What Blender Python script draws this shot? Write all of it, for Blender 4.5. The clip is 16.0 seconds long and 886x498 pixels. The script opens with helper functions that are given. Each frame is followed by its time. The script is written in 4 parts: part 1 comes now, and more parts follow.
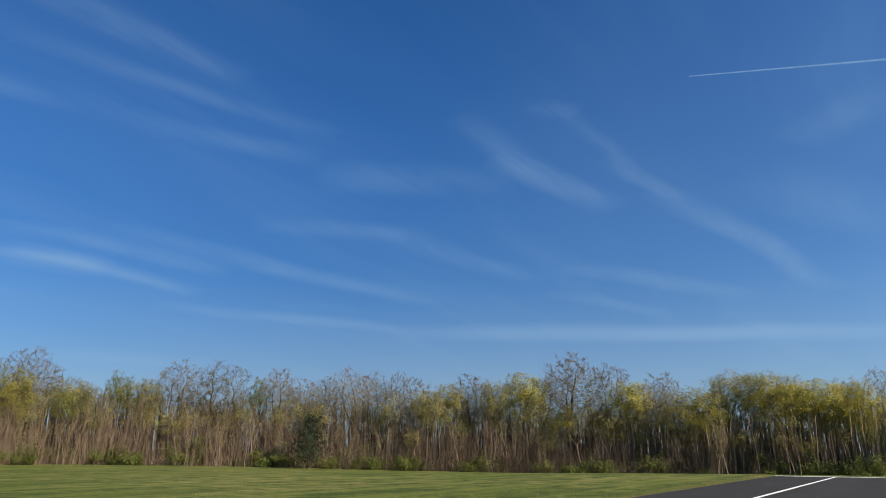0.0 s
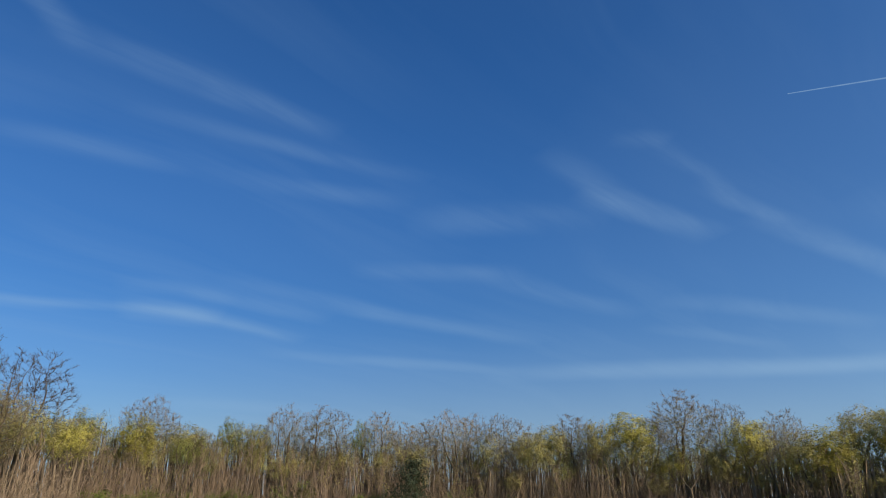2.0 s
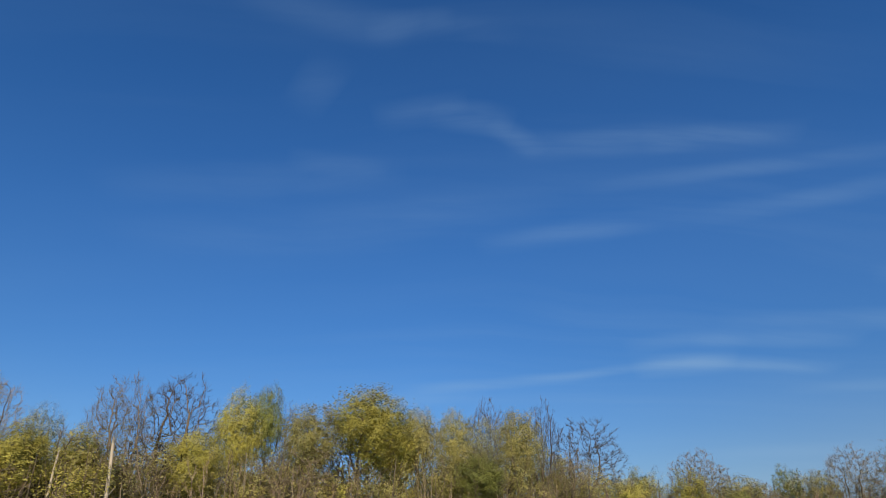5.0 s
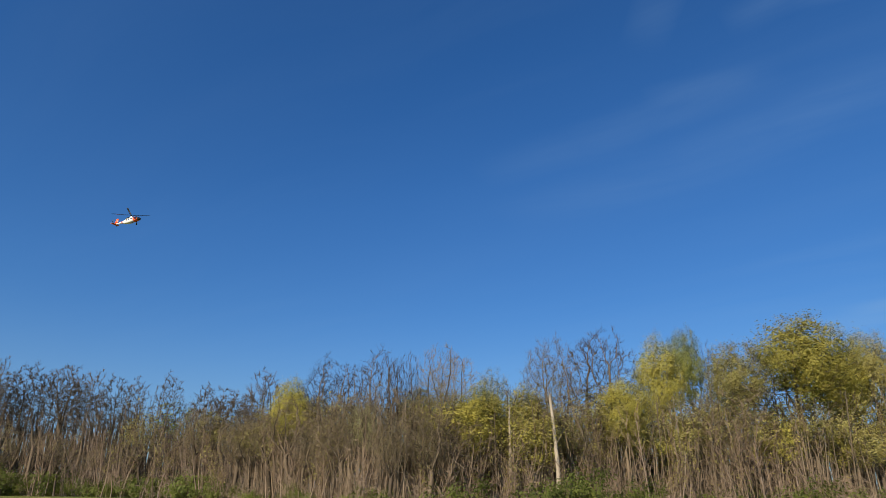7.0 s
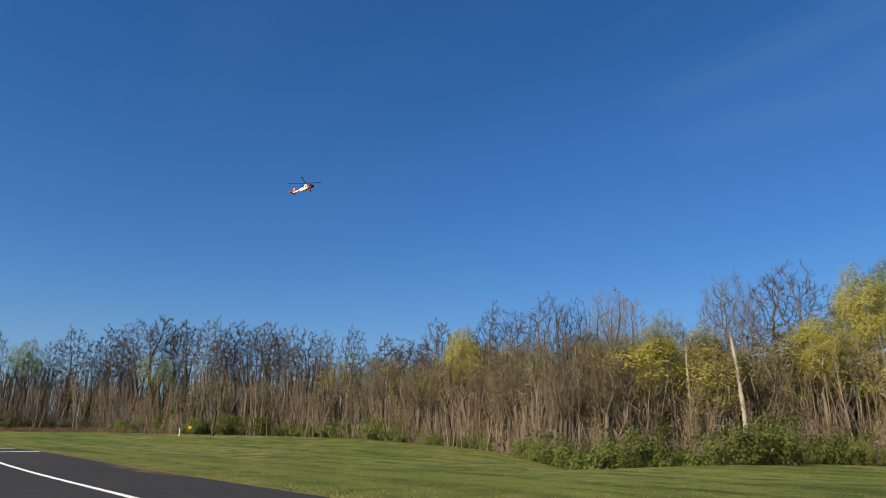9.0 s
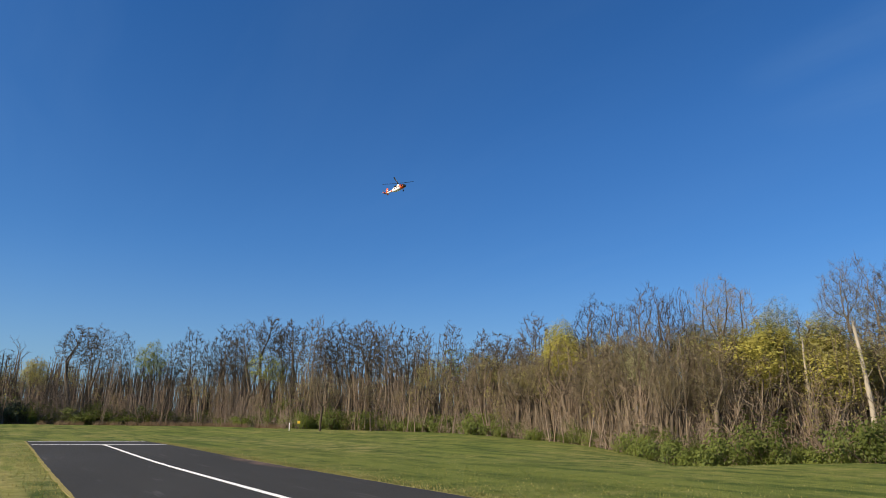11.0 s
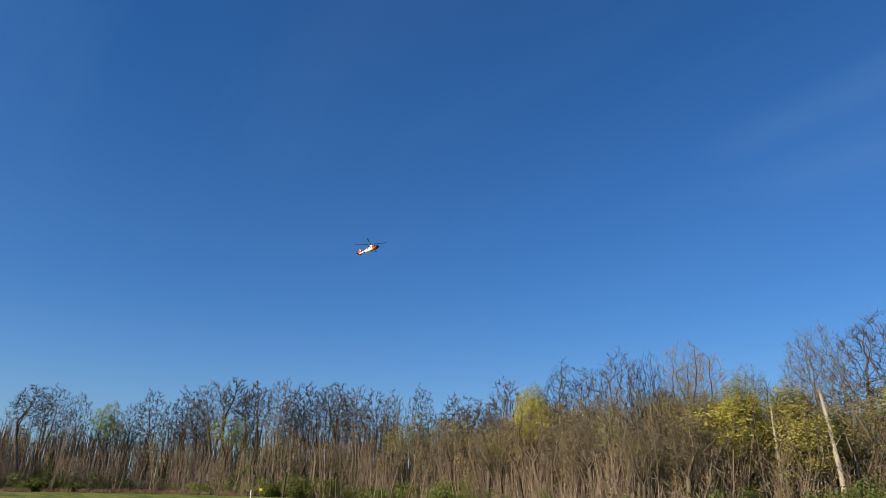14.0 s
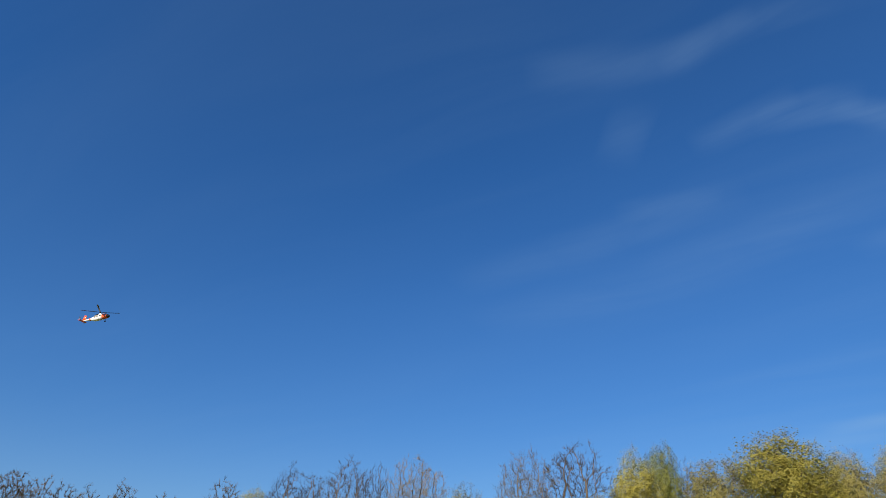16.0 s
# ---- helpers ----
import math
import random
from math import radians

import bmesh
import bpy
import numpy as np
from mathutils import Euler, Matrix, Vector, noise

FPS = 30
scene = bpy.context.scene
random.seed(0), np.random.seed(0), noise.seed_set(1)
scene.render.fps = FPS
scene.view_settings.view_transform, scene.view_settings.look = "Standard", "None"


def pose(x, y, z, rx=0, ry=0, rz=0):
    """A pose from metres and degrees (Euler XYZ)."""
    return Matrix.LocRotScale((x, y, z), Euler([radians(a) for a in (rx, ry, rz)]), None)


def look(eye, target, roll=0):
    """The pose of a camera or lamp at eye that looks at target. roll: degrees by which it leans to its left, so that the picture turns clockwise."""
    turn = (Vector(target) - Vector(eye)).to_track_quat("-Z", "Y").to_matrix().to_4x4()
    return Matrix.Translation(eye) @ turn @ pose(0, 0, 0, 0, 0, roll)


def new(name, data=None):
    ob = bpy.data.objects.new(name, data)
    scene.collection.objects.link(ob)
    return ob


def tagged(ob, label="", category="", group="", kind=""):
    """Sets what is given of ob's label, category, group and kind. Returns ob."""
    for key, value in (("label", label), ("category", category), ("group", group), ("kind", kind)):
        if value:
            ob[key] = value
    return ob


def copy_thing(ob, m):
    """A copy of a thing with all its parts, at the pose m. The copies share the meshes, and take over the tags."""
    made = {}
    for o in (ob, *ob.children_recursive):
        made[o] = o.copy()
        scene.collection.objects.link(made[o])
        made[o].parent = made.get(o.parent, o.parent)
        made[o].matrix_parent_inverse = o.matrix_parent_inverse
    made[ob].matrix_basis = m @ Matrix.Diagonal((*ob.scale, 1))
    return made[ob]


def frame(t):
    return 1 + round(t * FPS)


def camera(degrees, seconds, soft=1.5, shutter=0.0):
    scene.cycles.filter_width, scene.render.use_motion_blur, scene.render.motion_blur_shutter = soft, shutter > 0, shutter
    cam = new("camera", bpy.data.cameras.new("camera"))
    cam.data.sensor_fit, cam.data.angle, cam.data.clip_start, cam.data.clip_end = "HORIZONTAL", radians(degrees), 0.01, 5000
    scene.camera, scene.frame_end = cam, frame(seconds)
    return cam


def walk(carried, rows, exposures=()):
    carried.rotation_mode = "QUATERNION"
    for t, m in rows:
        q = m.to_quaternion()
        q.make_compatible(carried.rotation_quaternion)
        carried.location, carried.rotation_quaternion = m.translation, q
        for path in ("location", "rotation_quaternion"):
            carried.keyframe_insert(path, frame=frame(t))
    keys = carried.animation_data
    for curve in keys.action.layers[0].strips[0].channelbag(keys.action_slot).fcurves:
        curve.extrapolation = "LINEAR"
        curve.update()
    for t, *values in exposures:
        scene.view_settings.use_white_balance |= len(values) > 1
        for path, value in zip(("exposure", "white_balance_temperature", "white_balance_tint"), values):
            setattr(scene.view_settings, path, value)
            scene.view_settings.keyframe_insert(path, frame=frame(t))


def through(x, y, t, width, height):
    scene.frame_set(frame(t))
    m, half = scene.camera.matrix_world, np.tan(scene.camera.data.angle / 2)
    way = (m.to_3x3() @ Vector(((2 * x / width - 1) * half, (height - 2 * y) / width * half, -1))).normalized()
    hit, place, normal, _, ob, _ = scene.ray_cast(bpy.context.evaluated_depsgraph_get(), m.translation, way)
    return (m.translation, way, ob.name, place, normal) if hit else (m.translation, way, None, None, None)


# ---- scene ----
# A model-flying field in spring: mown grass, a paved strip, woods all round.
# x runs along the strip, y across it away from the pilot's side; the viewer stands at the origin.
cam = camera(68.62, 16.0, 0.9)
PATH = (
    (0.0, -54.430, 17.400, -0.003),
    (0.5, -52.733, 17.873, 0.028),
    (1.0, -50.744, 18.892, 0.023),
    (1.5, -48.625, 19.733, -0.044),
    (2.0, -45.863, 20.898, -0.057),
    (2.5, -41.719, 22.265, -0.076),
    (3.0, -35.596, 23.847, -0.069),
    (3.5, -27.881, 25.229, -0.135),
    (4.0, -19.637, 25.694, -0.159),
    (4.5, -11.136, 25.815, -0.086),
    (5.0, -1.743, 25.071, -0.114),
    (5.2, 3.657, 24.381, -0.123),
    (7.3, 36.411, 19.579, -0.446),
    (7.5, 38.164, 18.936, -0.514),
    (8.0, 42.233, 17.548, -0.581),
    (8.5, 45.529, 16.486, -0.616),
    (9.0, 48.313, 15.720, -0.712),
    (9.5, 50.743, 15.264, -0.756),
    (10.0, 53.087, 15.104, -0.811),
    (10.2, 53.952, 15.101, -0.810),
    (12.3, 59.072, 15.770, -0.906),
    (12.5, 59.005, 16.059, -0.908),
    (13.0, 58.209, 17.374, -0.901),
    (13.5, 56.641, 18.977, -0.986),
    (14.0, 54.172, 20.685, -0.983),
    (14.5, 50.738, 22.824, -0.972),
    (15.0, 46.069, 25.194, -1.003),
    (15.5, 39.621, 27.710, -0.969),
    (16.0, 31.065, 29.838, -0.977),
)
walk(cam, [(t, pose(0, 0, 1.65, 90 + p, r, y)) for t, y, p, r in PATH], [(0, 0.5), (2.5, 0.46), (4, 0.47), (5, 0.425), (7.5, 0.44), (10, 0.5), (12.5, 0.59), (14, 0.54), (16, 0.53)])

# ---- sky and sun ----
SUN_AZ, SUN_EL = 178.0, 33.0
world = bpy.data.worlds.new("sky")
world.use_nodes = True
scene.world = world


class Nodes:
    """Small helper to write node trees."""

    def __init__(self, tree):
        self.tree = tree
        tree.nodes.clear()

    def add(self, kind):
        return self.tree.nodes.new(kind)

    def link(self, a, b):
        self.tree.links.new(a, b)

    def put(self, socket, value):
        if isinstance(value, bpy.types.NodeSocket):
            self.link(value, socket)
        else:
            socket.default_value = value

    def math(self, op, a, b=0.0, c=0.0, clamp=False):
        n = self.tree.nodes.new("ShaderNodeMath")
        n.operation, n.use_clamp = op, clamp
        for s, v in zip(n.inputs, (a, b, c)):
            self.put(s, v)
        return n.outputs[0]

    def noise(self, vector, scale, detail=4.0, rough=0.55, distortion=0.0):
        n = self.tree.nodes.new("ShaderNodeTexNoise")
        if vector is not None:
            self.link(vector, n.inputs["Vector"])
        n.inputs["Scale"].default_value, n.inputs["Detail"].default_value = scale, detail
        n.inputs["Roughness"].default_value, n.inputs["Distortion"].default_value = rough, distortion
        return n.outputs[0]

    def ramp(self, fac, stops):
        n = self.tree.nodes.new("ShaderNodeValToRGB")
        self.link(fac, n.inputs[0])
        while len(n.color_ramp.elements) < len(stops):
            n.color_ramp.elements.new(0.5)
        for e, (at, col) in zip(n.color_ramp.elements, stops):
            e.position = at
            e.color = (*col, 1) if isinstance(col, tuple) else (col, col, col, 1)
        return n.outputs[0]

    def mix(self, fac, a, b, blend="MIX"):
        n = self.tree.nodes.new("ShaderNodeMix")
        n.data_type, n.blend_type = "RGBA", blend
        self.put(n.inputs[0], fac)
        self.put(n.inputs[6], a)
        self.put(n.inputs[7], b)
        return n.outputs[2]

    def mapping(self, vector, scale=(1, 1, 1), rotation=(0, 0, 0), location=(0, 0, 0)):
        n = self.tree.nodes.new("ShaderNodeMapping")
        self.link(vector, n.inputs["Vector"])
        n.inputs["Scale"].default_value, n.inputs["Rotation"].default_value = scale, rotation
        n.inputs["Location"].default_value = location
        return n.outputs[0]


# thin clouds, as lines in the plane of the cloud sheet: from u, v to u, v, half width, thickness
WISPS_LOW = (
    (0.82, 2.43, 1.11, 2.33, 0.078, 0.16),
    (1.07, 2.36, 1.47, 2.27, 0.072, 0.20),
    (0.92, 2.69, 1.18, 2.58, 0.107, 0.30),
    (1.12, 2.59, 1.56, 2.55, 0.067, 0.27),
    (1.12, 2.16, 1.66, 2.05, 0.078, 0.16),
    (1.60, 2.07, 2.31, 1.86, 0.079, 0.18),
    (1.39, 1.73, 1.73, 1.45, 0.060, 0.14),
    (1.71, 1.48, 2.30, 1.30, 0.069, 0.14),
    (1.31, 1.33, 1.60, 1.00, 0.084, 0.14),
    (1.28, 0.83, 1.59, 0.82, 0.046, 0.12),
    (1.53, 0.86, 1.89, 0.74, 0.052, 0.22),
    (1.30, 0.66, 1.38, 0.59, 0.033, 0.16),
    (1.36, 0.60, 1.72, 0.57, 0.029, 0.14),
)
WISPS_EAST = (
    (1.68, 0.60, 1.99, 0.51, 0.035, 0.16),
    (1.99, 0.54, 2.48, 0.39, 0.052, 0.22),
    (2.44, 0.40, 3.04, 0.25, 0.050, 0.22),
    (2.45, 1.02, 3.01, 0.62, 0.073, 0.18),
    (2.68, 1.26, 3.12, 0.99, 0.058, 0.12),
    (2.90, 2.17, 3.63, 1.01, 0.146, 0.30),
    (3.53, 1.13, 4.03, 0.07, 0.141, 0.30),
    (2.12, 2.58, 2.72, 2.27, 0.082, 0.20),
    (1.70, 2.80, 2.24, 2.54, 0.077, 0.12),
    (1.84, 0.12, 1.71, -0.06, 0.076, 0.10),
    (2.04, 0.25, 2.56, -0.01, 0.112, 0.10),
    (0.73, 1.52, 1.09, 1.33, 0.048, 0.12),
)
WISPS_NORTH = (
    (-0.10, 1.16, 0.05, 1.14, 0.041, 0.13),
    (0.03, 1.16, 0.16, 1.18, 0.037, 0.15),
    (0.16, 1.19, 0.25, 1.25, 0.029, 0.14),
    (0.24, 1.25, 0.55, 1.19, 0.042, 0.16),
    (0.53, 1.20, 0.76, 1.15, 0.036, 0.18),
    (0.22, 1.68, 0.61, 1.54, 0.054, 0.13),
    (0.49, 1.37, 0.99, 1.19, 0.031, 0.12),
    (0.03, 3.01, 0.61, 2.82, 0.062, 0.20),
    (0.50, 2.83, 0.99, 2.64, 0.049, 0.18),
)
WISPS_HIGH = (
    (-0.31, 1.30, -0.14, 1.35, 0.036, 0.072),
    (1.75, 4.11, 2.44, 3.80, 0.140, 0.144),
    (-0.31, 0.83, -0.10, 0.91, 0.041, 0.086),
    (-0.11, 0.91, 0.01, 0.90, 0.032, 0.086),
    (0.01, 0.90, 0.14, 0.92, 0.027, 0.072),
    (-0.27, 1.04, -0.21, 1.08, 0.068, 0.072),
    (-0.77, 1.39, -0.46, 1.40, 0.072, 0.065),
    (-0.47, 1.39, -0.14, 1.38, 0.065, 0.072),
    (-0.79, 1.67, -0.26, 1.62, 0.100, 0.065),
    (-0.28, 1.61, 0.21, 1.50, 0.081, 0.072),
    (-0.32, 3.26, 0.16, 3.07, 0.111, 0.130),
)


def build_sky():
    n = Nodes(world.node_tree)
    out = n.add("ShaderNodeOutputWorld")
    bg = n.add("ShaderNodeBackground")
    sky = n.add("ShaderNodeTexSky")
    sky.sky_type = "NISHITA"
    sky.sun_disc = False
    sky.sun_elevation, sky.sun_rotation = radians(SUN_EL), radians(SUN_AZ)
    sky.altitude, sky.air_density, sky.dust_density, sky.ozone_density = 100.0, 1.0, 0.6, 2.2
    tex = n.add("ShaderNodeTexCoord")
    sep = n.add("ShaderNodeSeparateXYZ")
    n.link(tex.outputs["Generated"], sep.inputs[0])
    x, y, z = sep.outputs
    height = n.math("ADD", n.math("MAXIMUM", z, 0.0), 0.1)
    u, v = n.math("DIVIDE", x, height), n.math("DIVIDE", y, height)
    flat = n.add("ShaderNodeCombineXYZ")
    n.link(u, flat.inputs[0])
    n.link(v, flat.inputs[1])
    # thin cirrus: bent streaks that run along the strip, in a few broad fields
    bend = n.noise(n.mapping(flat.outputs[0], (0.7, 0.7, 1)), 1.0, 2.0, 0.5)
    moved = n.add("ShaderNodeCombineXYZ")
    n.link(u, moved.inputs[0])
    n.link(n.math("MULTIPLY_ADD", bend, 0.55, v), moved.inputs[1])
    streak = n.noise(n.mapping(moved.outputs[0], (0.55, 3.4, 1), (0, 0, radians(14))), 1.0, 5.0, 0.58, 0.25)
    fields = n.noise(n.mapping(flat.outputs[0], (0.6, 1.0, 1), location=(3.1, 1.7, 0)), 1.0, 3.0, 0.5)
    veil = n.noise(n.mapping(moved.outputs[0], (0.3, 1.1, 1), (0, 0, radians(14)), (5, 2, 0)), 1.0, 3.0, 0.5)
    # more cloud toward the east
    east = n.math("MULTIPLY_ADD", u, 0.16, 0.62, clamp=True)
    thick = n.math("MULTIPLY", n.ramp(streak, ((0.46, 0.0), (0.72, 1.0))), n.ramp(fields, ((0.38, 0.15), (0.62, 1.0))))
    thick = n.math("ADD", n.math("MULTIPLY", thick, 0.09), n.math("MULTIPLY", n.ramp(veil, ((0.42, 0.0), (0.75, 1.0))), 0.06))
    thick = n.math("MULTIPLY", thick, east)
    torn = n.noise(n.mapping(moved.outputs[0], (1.0, 6.0, 1), (0, 0, radians(14))), 1.0, 5.0, 0.6, 0.5)
    torn = n.math("MULTIPLY_ADD", torn, 2.6, -0.65, clamp=True)
    # low over the horizon the tears are too far off to tell apart
    calm = n.math("MULTIPLY_ADD", z, -4.5, 1.6, clamp=True)
    torn = n.math("ADD", n.math("MULTIPLY", torn, n.math("SUBTRACT", 1.0, calm)), n.math("MULTIPLY", calm, 0.85))
    ru = n.math("MULTIPLY_ADD", n.math("SUBTRACT", bend, 0.5), 0.16, u)
    rv = n.math("MULTIPLY_ADD", n.math("SUBTRACT", n.noise(n.mapping(flat.outputs[0], (1.3, 1.3, 1)), 1.0, 3.0), 0.5), 0.16, v)
    wisps = 0.0
    for u0, v0, u1, v1, wide, amount in WISPS_LOW + WISPS_EAST + WISPS_NORTH + WISPS_HIGH:
        length = math.hypot(u1 - u0, v1 - v0)
        du, dv = (u1 - u0) / length, (v1 - v0) / length
        on = n.math("MULTIPLY_ADD", ru, du, n.math("MULTIPLY_ADD", rv, dv, -u0 * du - v0 * dv))
        off = n.math("MULTIPLY_ADD", ru, -dv, n.math("MULTIPLY_ADD", rv, du, u0 * dv - v0 * du))
        side = n.math("DIVIDE", off, wide * 1.7)
        side = n.math("SUBTRACT", 1.0, n.math("MULTIPLY", side, side), clamp=True)
        ends = n.math("MULTIPLY_ADD", on, 2.0 / (length * 1.5), -0.75)
        ends = n.math("SUBTRACT", 1.0, n.math("MULTIPLY", ends, ends), clamp=True)
        wisps = n.math("MULTIPLY_ADD", n.math("MULTIPLY", n.math("MULTIPLY", side, side), ends), amount * 1.0, wisps)
    thick = n.math("MULTIPLY_ADD", wisps, torn, thick)
    # a thin veil far to the east
    thick = n.math("MULTIPLY_ADD", n.math("MULTIPLY_ADD", x, 3.5, -2.5, clamp=True), 0.11, thick)
    # a straight vapour trail, widening to the south
    cross = n.add("ShaderNodeVectorMath")
    cross.operation = "DOT_PRODUCT"
    n.link(tex.outputs["Generated"], cross.inputs[0])
    a, b = Vector((0.846, 0.182, 0.502)), Vector((0.885, -0.041, 0.464))
    cross.inputs[1].default_value = a.cross(b).normalized()
    wide = n.math("MULTIPLY_ADD", n.math("SUBTRACT", 0.182, y), 0.006, 0.0011)
    line = n.math("SUBTRACT", 1.0, n.math("DIVIDE", n.math("ABSOLUTE", cross.outputs["Value"]), wide), clamp=True)
    line = n.math("MULTIPLY", line, n.math("MULTIPLY", n.math("LESS_THAN", y, 0.182), n.math("GREATER_THAN", x, 0.3)))
    rough = n.noise(n.mapping(tex.outputs["Generated"], (60, 60, 60)), 1.0, 3.0)
    line = n.math("MULTIPLY", line, n.math("MULTIPLY_ADD", rough, 0.5, 0.28))
    low = n.math("MULTIPLY_ADD", z, -3.6, 1.0, clamp=True)
    haze = n.math("MULTIPLY", n.math("MULTIPLY", n.math("MULTIPLY", low, low), n.math("MAXIMUM", east, 0.6)), 0.62)
    thick = n.math("MAXIMUM", thick, line)
    # sky colour scaled, with white ice cloud over it
    tint = n.mix(n.math("MULTIPLY_ADD", z, 2.0, -0.2, clamp=True), (0.425, 0.765, 1.14, 1), (0.262, 0.705, 1.2, 1))
    clear = n.mix(1.0, sky.outputs[0], tint, "MULTIPLY")
    # ozone and haze take a little off the lowest sky
    clear = n.mix(1.0, clear, n.math("MULTIPLY_ADD", n.math("MULTIPLY", n.math("MAXIMUM", n.math("MULTIPLY", x, y), 0.0), n.math("MULTIPLY_ADD", z, -2.2, 1.0, clamp=True)), -0.52, n.math("MULTIPLY_ADD", n.math("MAXIMUM", y, 0.0), -0.12, n.math("MULTIPLY_ADD", z, 0.4, 0.92), clamp=True), clamp=True), "MULTIPLY")
    clear = n.mix(haze, clear, (4.5, 5.2, 6.15, 1))
    cloud = n.mix(thick, clear, (3.05, 4.75, 6.7, 1))
    n.link(cloud, bg.inputs["Color"])
    bg.inputs["Strength"].default_value = 0.074
    n.link(bg.outputs[0], out.inputs[0])


build_sky()
sun_data = bpy.data.lights.new("sun", "SUN")
sun_data.energy, sun_data.angle, sun_data.color = 5.0, radians(0.53), (1.0, 0.845, 0.635)
sun_from = Vector((math.sin(radians(SUN_AZ)) * math.cos(radians(SUN_EL)), math.cos(radians(SUN_AZ)) * math.cos(radians(SUN_EL)), math.sin(radians(SUN_EL))))
new("sun", sun_data).matrix_world = look(sun_from * 200, (0, 0, 0))


# ---- materials ----
def material(name, build, rough=0.8, spec=0.25):
    mat = bpy.data.materials.new(name)
    mat.use_nodes = True
    n = Nodes(mat.node_tree)
    out = n.add("ShaderNodeOutputMaterial")
    bsdf = n.add("ShaderNodeBsdfPrincipled")
    bsdf.inputs["Roughness"].default_value = rough
    bsdf.inputs["Specular IOR Level"].default_value = spec
    n.link(bsdf.outputs[0], out.inputs[0])
    build(n, bsdf, out)
    return mat


def bump(n, bsdf, height, strength, distance):
    b = n.add("ShaderNodeBump")
    b.inputs["Strength"].default_value, b.inputs["Distance"].default_value = strength, distance
    n.link(height, b.inputs["Height"])
    n.link(b.outputs[0], bsdf.inputs["Normal"])


def bark_material(name, dark, light, varies=0.5):
    def build(n, bsdf, out):
        tex = n.add("ShaderNodeTexCoord")
        info = n.add("ShaderNodeObjectInfo")
        grain = n.noise(n.mapping(tex.outputs["Object"], (9, 9, 1.6)), 1.0, 4.0, 0.6)
        blot = n.noise(tex.outputs["Object"], 0.5, 2.0)
        col = n.mix(n.math("MULTIPLY_ADD", grain, 0.75, n.math("MULTIPLY", blot, 0.3), clamp=True), (*dark, 1), (*light, 1))
        shade = n.math("MULTIPLY_ADD", info.outputs["Random"], varies, 1.0 - varies / 2)
        n.link(n.mix(1.0, col, shade, "MULTIPLY"), bsdf.inputs["Base Color"])
        bump(n, bsdf, grain, 0.6, 0.03)
    return material(name, build, 0.9, 0.15)


def leaf_material(name, colors, through=0.5):
    def build(n, bsdf, out):
        geo = n.add("ShaderNodeNewGeometry")
        info = n.add("ShaderNodeObjectInfo")
        tex = n.add("ShaderNodeTexCoord")
        drift = n.math("MULTIPLY_ADD", n.noise(tex.outputs["Object"], 0.55, 3.0, 0.6), 1.6, -0.4)
        pick = n.math("MULTIPLY_ADD", geo.outputs["Random Per Island"], 0.2, n.math("MULTIPLY", drift, 0.7), clamp=True)
        col = n.ramp(pick, tuple((i / (len(colors) - 1), c) for i, c in enumerate(colors)))
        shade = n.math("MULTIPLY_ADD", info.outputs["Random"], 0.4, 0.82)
        col = n.mix(1.0, col, shade, "MULTIPLY")
        n.link(col, bsdf.inputs["Base Color"])
        trans = n.add("ShaderNodeBsdfTranslucent")
        n.link(col, trans.inputs["Color"])
        both = n.add("ShaderNodeMixShader")
        both.inputs[0].default_value = through
        n.link(bsdf.outputs[0], both.inputs[1])
        n.link(trans.outputs[0], both.inputs[2])
        n.link(both.outputs[0], out.inputs[0])
    return material(name, build, 0.6, 0.3)


BARK = bark_material("bark", (0.038, 0.03, 0.022), (0.18, 0.142, 0.1), 0.9)
BARK_TAN = bark_material("tan_bark", (0.09, 0.07, 0.05), (0.29, 0.23, 0.16))
BARK_PALE = bark_material("pale_bark", (0.13, 0.1, 0.07), (0.5, 0.44, 0.35), 0.3)
TWIG = bark_material("twig", (0.042, 0.035, 0.027), (0.145, 0.119, 0.088), 0.6)
TWIG_DARK = bark_material("dark_twig", (0.03, 0.025, 0.019), (0.105, 0.087, 0.064), 0.5)
TWIG_TAN = bark_material("tan_twig", (0.1, 0.079, 0.057), (0.265, 0.21, 0.15), 0.6)
BRUSH_PALE = bark_material("pale_brush_stem", (0.135, 0.102, 0.078), (0.35, 0.272, 0.21))
BRUSH = bark_material("brush_stem", (0.11, 0.08, 0.055), (0.28, 0.21, 0.148))
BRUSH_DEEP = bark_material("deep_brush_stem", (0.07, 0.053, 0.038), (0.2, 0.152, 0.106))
BRUSH_DARK = bark_material("dark_brush_stem", (0.125, 0.095, 0.068), (0.34, 0.262, 0.188))
